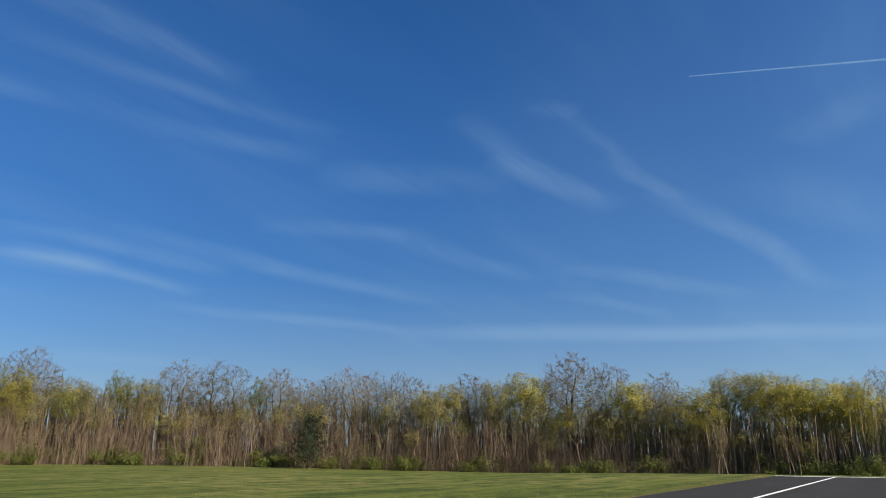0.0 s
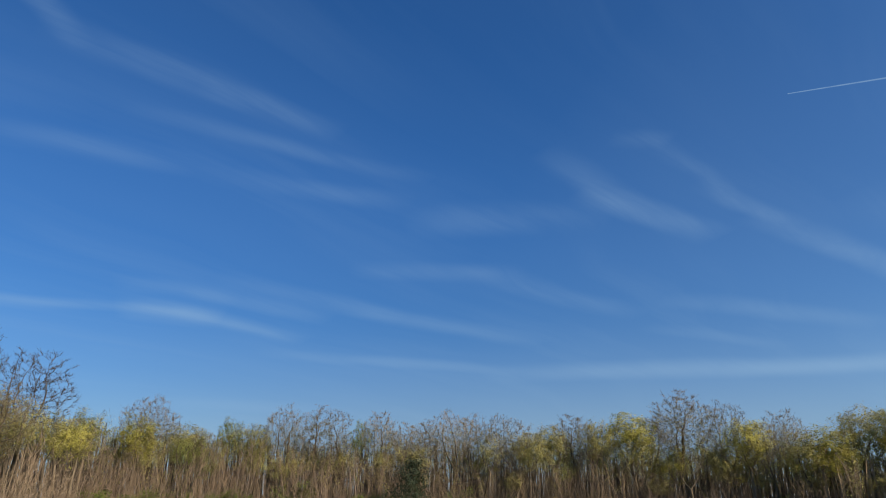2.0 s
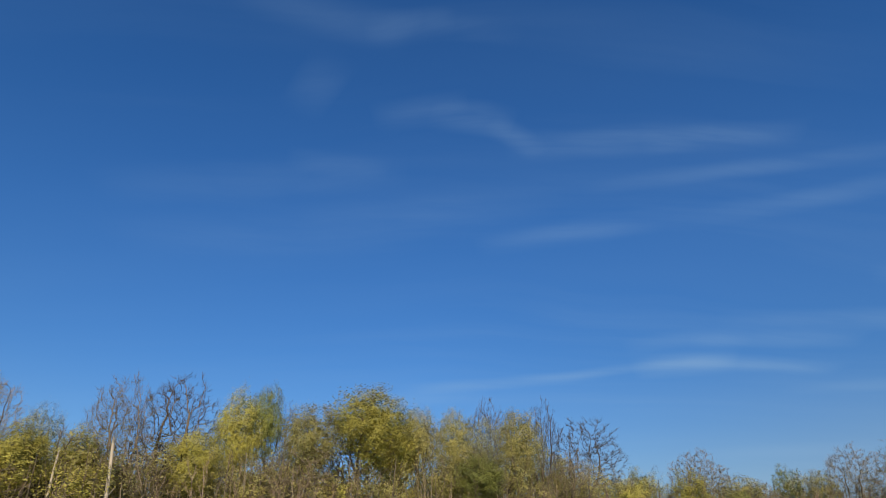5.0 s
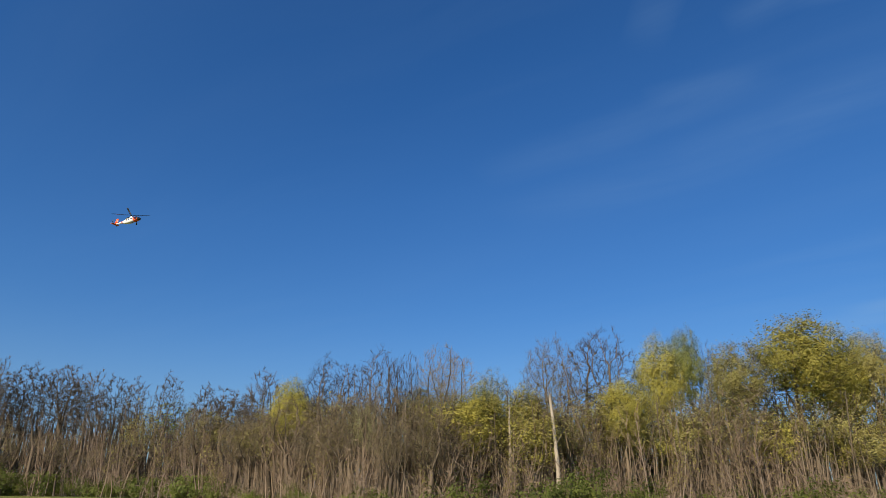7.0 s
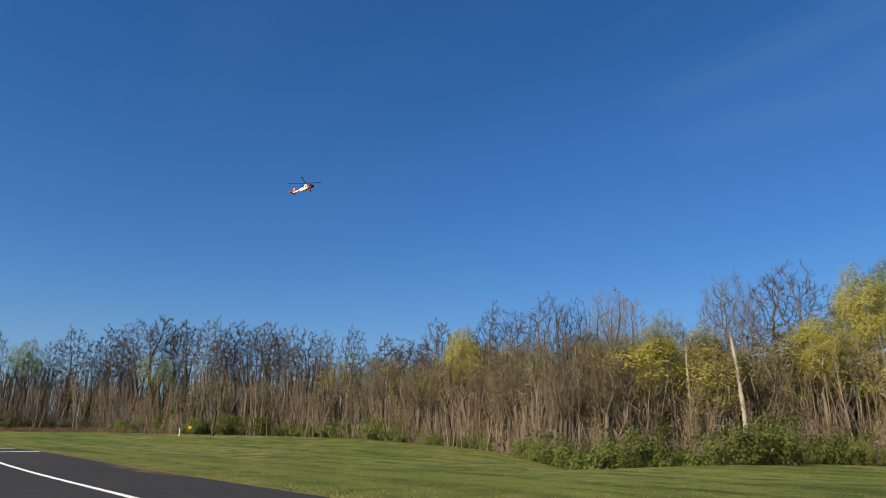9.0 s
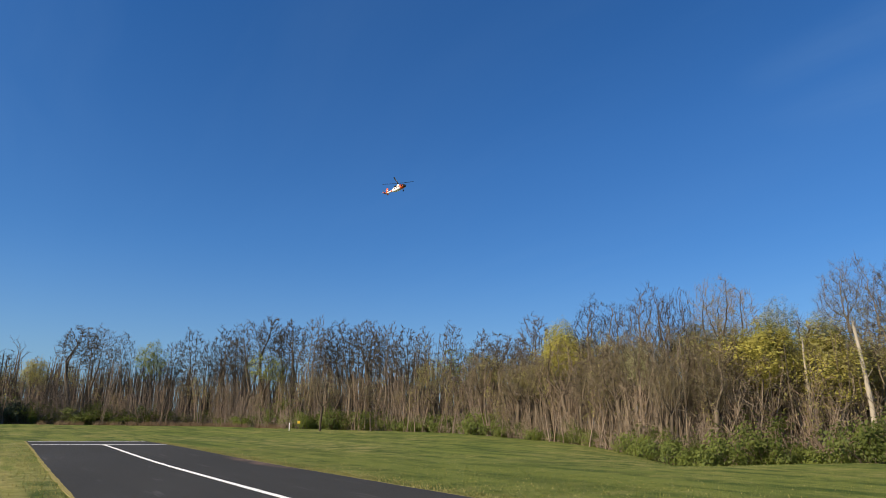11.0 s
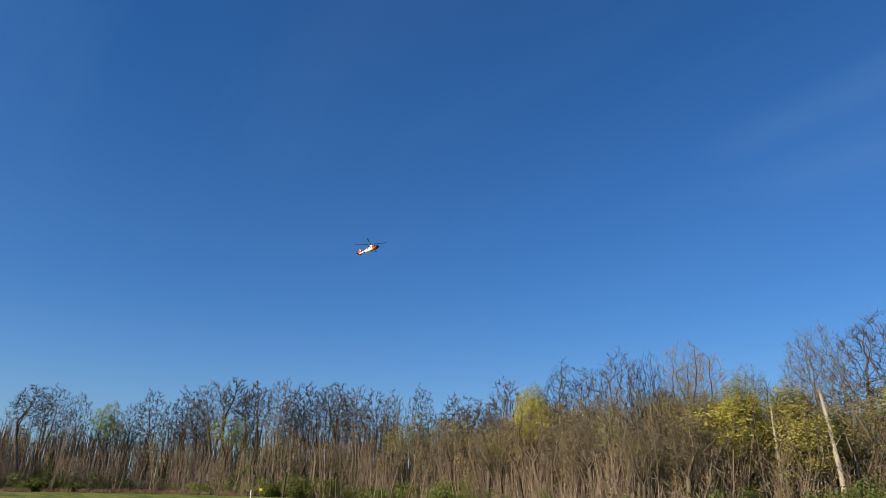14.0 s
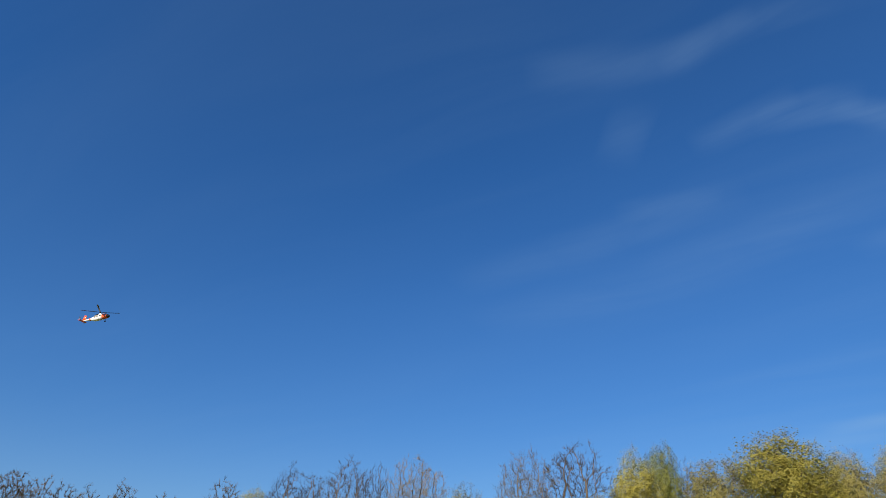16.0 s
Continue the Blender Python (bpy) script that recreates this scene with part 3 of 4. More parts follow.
def foliage(seed, ends, count, size, share, scatter, heart, half, closed=1.0):
    """Small single leaves in tufts along the last twigs, most of them facing outward and up."""
    g = np.random.default_rng(seed)
    e = np.array(ends)
    e = e[g.permutation(len(e))[:max(8, int(len(e) * share))]]
    pick = g.integers(0, len(e), count)
    c = e[pick, 0] + (e[pick, 1] - e[pick, 0]) * g.uniform(0.1, 1.15, (count, 1)) + g.normal(0, scatter, (count, 3))
    out = c - np.array(heart)
    out /= np.linalg.norm(out, axis=1)[:, None]
    n = out * 0.8 + g.normal(0, 0.3, (count, 3)) + [0, 0, 0.3]
    n /= np.linalg.norm(n, axis=1)[:, None]
    a = g.normal(0, 1, (count, 3))
    a -= n * (a * n).sum(1)[:, None]
    a /= np.linalg.norm(a, axis=1)[:, None]
    b = np.cross(n, a)
    # the inner leaves stand in closed sprays
    inner = np.linalg.norm((c - np.array(heart)) / np.array(half), axis=1)[:, None] < 0.8
    s = size * g.uniform(0.6, 1.35, (count, 1)) * np.where(inner, closed, 1.0)
    v = np.stack([c - a * s, c + b * s + n * s * 0.25, c + a * s * 1.1], 1).reshape(-1, 3)
    return v.tolist(), np.arange(count * 3).reshape(-1, 3).tolist()


SIZES = {}
# share of twigs in leaf, scatter round them, leaves against a full crown
LEAFING = {"yellow": (0.72, 0.36, 1.0), "olive": (0.8, 0.34, 0.75), "green": (0.75, 0.28, 0.65), "pale": (0.75, 0.26, 0.5), "budding": (1.0, 0.24, 0.22)}
LEAF_NOTE = {"yellow": "bright yellow-green new leaves", "olive": "olive-brown opening buds", "green": "fresh green leaves", "pale": "pale grey-green new leaves", "budding": "thin haze of tan opening buds"}


def tree_model(seed, kind, far=0, **shape):
    """A tree as an Empty with trunk, crown and, where in leaf, foliage; far is 0, 1 or 2, for the deeper ranks."""
    wood, fine, ends, dome = grow(seed, **shape)
    thin = kind in ("bare", "tall", "budding")
    twiglets(fine, seed, ends, dome[0], ((4600, 4500, 1350) if thin else (1800, 1200, 500))[far], 0.6, (0.022, 0.03, 0.038)[far])
    root = new("tree")
    child("trunk", wood.mesh("trunk", BARK_TAN if kind == "yellow" else BARK), root)
    child("crown", fine.mesh("crown", TWIG_TAN if kind in ("budding", "olive") else TWIG_DARK if kind == "bare" else TWIG), root)
    if kind in LEAFING:
        share, scatter, full = LEAFING[kind]
        count, size = ((19500, 0.078), (7000, 0.116), (2600, 0.132))[far]
        if kind == "budding":
            count, size = count * 2, size * 0.6
        child("foliage", mesh_of("foliage", *foliage(seed, ends, int(count * full), size, share, scatter * (0.85, 0.85, 1.1)[far], *dome, {"yellow": 1.3, "olive": 1.3, "green": 1.3}.get(kind, 1.0) if far == 0 else 1.0), LEAF[kind]), root, LEAF_NOTE[kind])
    e = np.array(ends)[:, 1]
    SIZES[root] = float(np.percentile(e[:, 2], 99)) + 0.25, float(np.percentile(np.hypot(e[:, 0], e[:, 1]), 94)) + 0.2
    return root


NEAR, FAR, FILL = {}, {}, {}
TALL = (dict(stems=2, spread=0.16, bole=0.45, reach=2.3), dict(stems=3, spread=0.2, bole=0.4, reach=2.6), dict(stems=2, spread=0.2, bole=0.36, reach=2.5), dict(bole=0.5, reach=2.2), dict(stems=2, spread=0.14, bole=0.52, reach=2.3))
WIDE = (dict(stems=3, spread=0.5, bole=0.42, reach=3.6), dict(stems=2, spread=0.4, bole=0.48, reach=3.3), dict(stems=4, spread=0.55, bole=0.44, reach=3.7), dict(stems=2, spread=0.5, bole=0.38, reach=3.4))
ROUND = (dict(stems=3, spread=0.5, bole=0.5, reach=3.5), dict(stems=4, spread=0.6, bole=0.54, reach=3.6), dict(stems=2, spread=0.45, bole=0.46, reach=3.5))
for i, shape in enumerate(TALL):
    FAR.setdefault("tall", []).append(tree_model(31 + i, "tall", 1, **shape, lift=0.12, points=620, step=0.45, twig_r=0.008))
    FILL.setdefault("tall", []).append(tree_model(131 + i, "tall", 2, **shape, points=170, step=0.65, twig_r=0.014))
for i, shape in enumerate(WIDE):
    NEAR.setdefault("bare", []).append(tree_model(11 + i, "bare", 0, **shape, uneven=0.16, points=1300, step=0.42, twig_r=0.0125, base_r=0.3))
    NEAR.setdefault("budding", []).append(tree_model(251 + i, "budding", 0, **shape, points=1200, step=0.42, twig_r=0.0115, base_r=0.28))
    FAR.setdefault("bare", []).append(tree_model(61 + i, "bare", 1, **shape, points=700, step=0.5, twig_r=0.0085))
    FAR.setdefault("budding", []).append(tree_model(231 + i, "budding", 1, **shape, points=1050, step=0.45, twig_r=0.0065))
    FILL.setdefault("budding", []).append(tree_model(271 + i, "budding", 2, **shape, points=170, step=0.65, twig_r=0.014))
    FILL.setdefault("bare", []).append(tree_model(161 + i, "bare", 2, **shape, points=170, step=0.65, twig_r=0.014))
for n, kind in enumerate(("yellow", "olive", "green", "pale")):
    for i, shape in enumerate(ROUND):
        NEAR.setdefault(kind, []).append(tree_model(351 + 7 * n + i, kind, 0, **shape, points=900, step=0.45, twig_r=0.0075))
        FAR.setdefault(kind, []).append(tree_model(391 + 7 * n + i, kind, 1, **shape, points=480, step=0.6, twig_r=0.01))
        FILL.setdefault(kind, []).append(tree_model(451 + 7 * n + i, kind, 2, **shape, points=160, step=0.75, twig_r=0.014))
MODELS = [m for s in (NEAR, FAR, FILL) for k in s.values() for m in k]

LOOKS = {
    "bare": "bare dark-limbed tree at the edge of the woods",
    "tall": "tall slender bare grey-brown tree of the woods",
    "budding": "tall grey-brown tree with a thin haze of buds",
    "yellow": "tree with bright yellow-green spring leaves",
    "olive": "tree with olive-brown opening spring buds",
    "green": "slender tree with sparse fresh green leaves",
    "pale": "tree with sparse pale grey-green new leaves",
}

EAST = (
    ("bare", 43.5, 106.6, 16.4, 6.8),
    ("yellow", 39.5, 100.6, 13.0, 5.3),
    ("olive", 48.4, 103.2, 12.1, 5.2),
    ("budding", 50.0, 100.3, 11.3, 3.7),
    ("green", 56.1, 104.0, 14.2, 4.5),
    ("olive", 58.1, 98.5, 13.0, 4.3),
    ("budding", 61.9, 96.2, 16.0, 6.4),
    ("budding", 67.8, 93.6, 16.4, 8.5),
    ("green", 74.6, 92.5, 14.7, 3.8),
    ("bare", 75.3, 88.1, 16.0, 5.2),
    ("bare", 78.2, 84.3, 14.2, 5.2),
    ("bare", 83.5, 85.0, 15.2, 5.0),
    ("bare", 83.4, 79.5, 16.3, 6.8),
    ("bare", 88.5, 78.5, 16.3, 5.5),
)
EAST_MIDDLE = (
    ("bare", 89.8, 72.6, 15.9, 7.4),
    ("olive", 90.7, 68.3, 13.1, 5.3),
    ("olive", 94.8, 66.4, 14.4, 5.9),
    ("bare", 97.7, 64.0, 16.2, 8.5),
    ("olive", 98.3, 59.6, 15.2, 5.9),
    ("yellow", 101.7, 55.5, 16.6, 7.9),
    ("bare", 106.8, 53.8, 16.3, 6.0),
    ("bare", 105.0, 47.8, 19.8, 10.1),
    ("bare", 109.8, 43.2, 18.4, 6.2),
    ("yellow", 107.0, 38.9, 15.1, 6.8),
    ("bare", 114.2, 35.5, 17.0, 5.6),
    ("bare", 107.7, 36.3, 14.2, 4.9),
    ("olive", 107.9, 31.4, 13.3, 5.6),
    ("yellow", 109.7, 28.1, 13.8, 6.7),
)
FAR_EAST = (
    ("olive", 115.3, 25.0, 16.8, 7.3),
    ("yellow", 113.0, 19.5, 16.0, 6.8),
    ("yellow", 111.5, 14.8, 14.1, 5.6),
    ("yellow", 112.7, 11.1, 14.5, 6.2),
    ("yellow", 112.8, 6.9, 13.9, 5.6),
    ("bare", 117.7, 4.5, 15.8, 4.3),
    ("olive", 118.3, 16.7, 15.8, 5.7),
    ("olive", 118.7, 9.0, 15.0, 5.2),
)
NORTH = (
    ("budding", -24.7, 54.9, 15.9, 4.3),
    ("bare", -21.3, 58.2, 16.7, 5.3),
    ("yellow", -17.0, 61.6, 16.3, 4.3),
    ("green", -15.4, 65.6, 17.6, 2.3),
    ("yellow", -17.9, 53.9, 11.3, 3.9),
    ("bare", -13.2, 66.4, 15.7, 2.0),
    ("olive", -10.2, 61.3, 14.9, 5.1),
    ("yellow", -5.0, 61.9, 16.7, 6.7),
    ("olive", -0.6, 65.9, 15.4, 4.3),
    ("yellow", -2.7, 64.5, 13.9, 3.8),
)
NORTH_EAST = (
    ("olive", 3.1, 66.6, 15.2, 3.6),
    ("pale", 5.6, 67.5, 14.6, 3.8),
    ("bare", 7.2, 73.2, 17.6, 3.7),
    ("olive", 9.8, 69.3, 15.5, 4.9),
    ("bare", 13.4, 75.9, 17.6, 3.9),
    ("bare", 21.1, 85.5, 17.5, 6.8),
    ("budding", 16.3, 76.6, 12.2, 5.7),
    ("green", 5.2, 63.4, 10.3, 4.8),
    ("green", 31.5, 99.7, 12.5, 3.2),
)
NORTH_WEST = (
    ("bare", -78.4, 52.5, 15.2, 3.9),
    ("bare", -84.0, 51.3, 15.1, 3.9),
    ("bare", -70.5, 52.9, 13.6, 5.7),
    ("bare", -62.7, 50.9, 12.1, 4.1),
    ("bare", -58.5, 51.2, 14.2, 4.4),
    ("yellow", -50.3, 47.7, 12.4, 3.5),
    ("bare", -42.7, 45.6, 13.5, 5.1),
    ("bare", -35.0, 42.8, 13.4, 3.6),
    ("bare", -33.2, 44.0, 13.5, 2.5),
    ("budding", -30.8, 46.4, 14.6, 4.2),
    ("pale", -29.6, 52.7, 13.3, 3.6),
    ("yellow", -26.8, 45.4, 11.0, 3.9),
    ("yellow", -25.6, 50.8, 11.3, 3.4),
)
NORTH_WEST_LOW = (
    ("pale", -35.0, 41.7, 8.8, 2.6),
    ("olive", -33.0, 45.6, 11.0, 3.3),
    ("olive", -31.5, 48.5, 11.1, 3.3),
    ("budding", -38.0, 42.3, 9.4, 3.8),
    ("budding", -51.6, 47.1, 9.1, 4.1),
    ("budding", -42.8, 43.8, 7.8, 3.0),
    ("budding", -30.9, 39.4, 7.8, 2.6),
    ("budding", -28.8, 41.6, 8.2, 2.5),
    ("budding", -67.2, 49.9, 10.4, 4.3),
    ("budding", -59.2, 48.8, 8.8, 3.9),
)
WEST = (
    ("bare", -96.4, -4.8, 10.9, 3.2),
    ("bare", -130.7, -1.6, 11.8, 5.1),
    ("olive", -127.8, 3.1, 10.8, 3.8),
    ("bare", -129.8, 9.1, 16.8, 7.0),
    ("bare", -133.6, 12.8, 17.2, 5.2),
    ("bare", -130.4, 16.2, 16.1, 4.0),
    ("green", -130.9, 21.3, 15.1, 5.2),
    ("bare", -132.4, 25.1, 15.4, 4.1),
    ("bare", -128.9, 27.7, 17.5, 5.1),
    ("bare", -132.1, 32.0, 15.9, 4.3),
    ("bare", -125.7, 33.1, 17.9, 6.0),
    ("bare", -122.3, 36.1, 19.2, 6.3),
    ("bare", -114.7, 37.8, 19.4, 4.8),
)
WEST_MIDDLE = (
    ("bare", -110.7, 40.5, 18.5, 5.0),
    ("bare", -105.1, 42.3, 18.3, 5.0),
    ("bare", -102.7, 45.6, 17.9, 5.4),
    ("bare", -95.8, 47.5, 17.4, 5.2),
    ("bare", -94.2, 50.5, 16.8, 4.7),
    ("bare", -88.4, 50.9, 15.6, 4.3),
    ("bare", -132.5, -4.7, 10.8, 4.8),
    ("bare", -115.8, 40.7, 17.7, 5.1),
    ("bare", -108.4, 46.0, 17.1, 5.0),
    ("bare", -103.0, 48.2, 17.0, 4.9),
    ("bare", -100.0, 51.6, 16.3, 4.5),
    ("bare", -127.8, 35.7, 17.2, 5.4),
)

tree_rng = random.Random(5)


def plant(kind, x, y, height, width, outstanding=True):
    if kind == "bare" and x < -50:
        kind = "tall"
    if kind == "bare" and x > 40 and outstanding:
        kind = "budding"
    near = math.hypot(x, y) < 84
    stock = FILL if not outstanding else NEAR if near and kind in NEAR else FAR
    model = tree_rng.choice(stock[kind])
    top, wide = SIZES[model]
    up, out = height / top, width * (0.68 if kind in ("bare", "budding") else 0.58) / wide
    out = min(up * 1.7, max(up * 0.6, out))
    m = Matrix.Translation((x, y, float(land(x, y)) - 0.05)) @ pose(0, 0, 0, 0, 0, tree_rng.uniform(0, 360)) @ Matrix.Diagonal((out, out, up, 1))
    return tagged(copy_thing(model, m), LOOKS[kind], "tree", "trees of the woods")


for zone in (EAST, EAST_MIDDLE, FAR_EAST, NORTH, NORTH_EAST, NORTH_WEST, NORTH_WEST_LOW, WEST, WEST_MIDDLE):
    for row in zone:
        plant(*row)
plant("budding", -87.6, 36.9, 8.5, 7.5, False)

# a second rank between and behind the outstanding trees
fill_rng = random.Random(8)
for i in range(165):
    az = -99 + 196 * (i + fill_rng.random()) / 165
    r = edge(az) + fill_rng.uniform(1, 12)
    kind = fill_rng.choices(("bare", "olive", "yellow", "green"), (1, 6, 5, 1) if az > 55 else (4, 8, 1, 1) if az > 14 else (3, 7, 2, 1) if az > -26 else (4, 5, 1, 1) if az > -48 else (9, 1, 0, 1))[0]
    x, y, z = spot(az, r)
    tall = np.interp(az, (-100, -80, -60, -48, -30, 0, 12, 20, 50, 95), (8.5, 12, 13, 10.5, 10.3, 12, 12.3, 12, 12.2, 13))
    plant(kind, x, y, float(tall) * fill_rng.uniform(0.8, 1.08), fill_rng.uniform(4, 6.5), False)

# low trees just coming into leaf along the northern and eastern edges
for i in range(58):
    az = -50 + 68 * (i + fill_rng.random()) / 58
    x, y, z = spot(az, edge(az) + fill_rng.uniform(-0.5, 5))
    kind = fill_rng.choices(("olive", "budding", "yellow", "bare"), (6, 3, 2, 0) if az > -28 else (1, 3, 0, 3))[0]
    plant(kind, x, y, fill_rng.uniform(7, 10.5) * (1.15 if az > 0 else 1.0), fill_rng.uniform(3.2, 5), False)
for i in range(22):
    az = -78 + 32 * (i + fill_rng.random()) / 22
    x, y, z = spot(az, edge(az) + fill_rng.uniform(-1.5, 4))
    plant("budding", x, y, fill_rng.uniform(6.0, 9.5), fill_rng.uniform(4.5, 7), False)
for i in range(44):
    az = 17 + 70 * (i + fill_rng.random()) / 44
    x, y, z = spot(az, edge(az) + fill_rng.uniform(0, 6))
    plant(fill_rng.choice(("olive", "olive", "green", "budding", "budding")), x, y, fill_rng.uniform(6.5, 11.0), fill_rng.uniform(4, 6.5), False)

# ---- understorey: saplings and brush ----
def sapling_model(seed, stems, tall, leafy=0):
    rng = random.Random(seed)
    fine, tips = Bag(), []
    root = new("sapling")
    for k in range(stems):
        a = rng.uniform(0, 6.28)
        foot = Vector((math.cos(a), math.sin(a), 0)) * rng.uniform(0, 0.9) + Vector((0, 0, -0.2))
        tip = tall * rng.uniform(0.6, 1.0)
        stem = bent(rng, foot, Vector((rng.gauss(0, 0.12), rng.gauss(0, 0.12), 1)), tip, 7, 0.08, 0.05)
        wood, thick = Bag(), rng.uniform(0.045, 0.08)
        wood.tube(stem, [thick * (1 - 0.8 * i / 7) for i in range(8)], 4)
        child("stem", wood.mesh("stem", BRUSH_PALE if k % 2 == 0 else BRUSH), root)
        for j in range(9):
            p, d = along(stem, 0.3 + 0.7 * (j + rng.random()) / 9)
            arm = bent(rng, p, sideways(rng, d, rng.uniform(0.3, 0.75)), tip * rng.uniform(0.12, 0.26), 2, 0.12, 0.16)
            fine.tube(arm, (0.024, 0.017, 0.01), 3)
            for _ in range(5):
                q, e = along(arm, rng.uniform(0.15, 1))
                twig = [q, q + (sideways(rng, e, rng.uniform(0.3, 0.8)) + Vector((0, 0, 0.2))).normalized() * rng.uniform(0.4, 1.0)]
                fine.tube(twig, (0.014, 0), 3)
                tips.append(tuple(twig[1]))
    child("crown", fine.mesh("crown", BRUSH), root)
    if leafy:
        child("foliage", mesh_of("foliage", *leaves(seed, tips, leafy, 0.1, 0.2), LEAF["olive"]), root, "small olive buds")
    return root


SAPLINGS = [sapling_model(200 + i, n, h, b) for i, (n, h, b) in enumerate(((3, 8.0, 0), (2, 9.0, 160), (4, 6.5, 0), (3, 7.5, 200)))]
MODELS += SAPLINGS
brush_rng = random.Random(17)
for i in range(290):
    az = -98 + 140 * (i + brush_rng.random()) / 150 if i < 150 else -54 + 44 * brush_rng.random() if i < 190 else 20 + 75 * (i - 190 + brush_rng.random()) / 40 if i < 230 else -52 + 46 * (i - 230 + brush_rng.random()) / 60
    r = edge(az) + brush_rng.uniform(-3.0, 5.0)
    x, y, z = spot(az, r)
    if x > 55 and az > 66 and brush_rng.random() < 0.45 or -50 < az < 16 and brush_rng.random() < 0.5:
        continue
    s = brush_rng.uniform(0.75, 1.35) * (1.05 if r > 90 else 0.9)
    m = Matrix.Translation((x, y, z)) @ pose(0, 0, 0, 0, 0, brush_rng.uniform(0, 360)) @ Matrix.Diagonal((0.4 + s * 0.6, 0.4 + s * 0.6, s, 1))
    tagged(copy_thing(brush_rng.choice(SAPLINGS), m), "bare reddish-brown sapling clump at the wood's edge", "sapling", "saplings at the wood's edge")


# ---- green bushes along the foot of the woods ----
def bush_model(seed, wide, tall, count, size=0.105):
    rng = random.Random(seed)
    wood, tips = Bag(), []
    for k in range(16):
        a = rng.uniform(0, 6.28)
        foot = Vector((math.cos(a), math.sin(a), 0)) * rng.uniform(0, wide * 0.32) + Vector((0, 0, -0.15))
        out = Vector((math.cos(a) * rng.uniform(0.1, 0.9), math.sin(a) * rng.uniform(0.1, 0.9), 1))
        stem = bent(rng, foot, out, tall * rng.uniform(0.7, 1.15), 4, 0.14, 0.0)
        wood.tube(stem, (0.03, 0.025, 0.02, 0.014, 0.008), 3)
        tips += [tuple(p) for p in stem[1:]]
        for k in range(6):
            q, e = along(stem, rng.uniform(0.15, 1))
            arm = bent(rng, q, sideways(rng, e, rng.uniform(0.5, 1.2)), tall * rng.uniform(0.2, 0.45), 2, 0.15, -0.02)
            if k < 2:
                wood.tube(arm, (0.012, 0.009, 0), 3)
            tips += [tuple(p) for p in arm]
    root = new("bush")
    child("stem", wood.mesh("stem", BRUSH), root)
    child("foliage", mesh_of("foliage", *leaves(seed, tips, count, size, 0.24, clumps=70), LEAF["bush"]), root, "dense green spring leaves")
    return root


BUSHES = [bush_model(300 + i, w, h, c) for i, (w, h, c) in enumerate(((3.0, 2.0, 2300), (2.2, 2.9, 2200), (3.6, 1.5, 2300)))]
MODELS += BUSHES
bush_rng = random.Random(23)


def bush(az, r, s, dense=1.0):
    x, y, z = spot(az, r)
    m = Matrix.Translation((x, y, z)) @ pose(0, 0, 0, 0, 0, bush_rng.uniform(0, 360)) @ Matrix.Diagonal((s * dense, s * dense, s, 1))
    tagged(copy_thing(bush_rng.choice(BUSHES), m), "leafy green bush at the foot of the woods", "bush", "bushes at the wood's edge")


for i in range(20):
    az = -41 + 28 * (i + bush_rng.random()) / 20
    bush(az, edge(az) + bush_rng.uniform(-4.5, 0.0), bush_rng.uniform(0.55, 1.15), 1.1)
for i in range(26):
    az = -77 + 26 * (i + bush_rng.random()) / 26
    bush(az, edge(az) + bush_rng.uniform(-1.0, 5.0), bush_rng.uniform(0.7, 1.5), 1.2)
bush(-24.5, 45.0, 1.1, 1.1)
bush(-21.5, 45.5, 1.0, 1.1)
for i in range(10):
    az = -14 + 14 * (i + bush_rng.random()) / 10
    bush(az, edge(az) + bush_rng.uniform(-3.5, 0.0), bush_rng.uniform(0.6, 1.1), 1.1)
for i in range(12):
    az = -52 + 14 * (i + bush_rng.random()) / 12
    bush(az, edge(az) + bush_rng.uniform(-2.5, 1.0), bush_rng.uniform(0.5, 0.9))
for i in range(34):
    az = 18 + 77 * (i + bush_rng.random()) / 34
    bush(az, edge(az) + bush_rng.uniform(-2.5, 3.0), bush_rng.uniform(0.7, 1.4), 1.3)
for i in range(22):
    az = -99 + 44 * (i + bush_rng.random()) / 22
    bush(az, edge(az) + bush_rng.uniform(2.0, 7.0), bush_rng.uniform(1.0, 1.6), 1.3)
for i in range(16):
    az = 78 + 22 * (i + bush_rng.random()) / 16
    bush(az, edge(az) + bush_rng.uniform(1.0, 6.0), bush_rng.uniform(0.9, 1.3), 1.4)
for i in range(14):
    az = -98 + 20 * (i + bush_rng.random()) / 14
    bush(az, edge(az) + bush_rng.uniform(-1.0, 4.0), bush_rng.uniform(0.9, 1.4), 1.3)


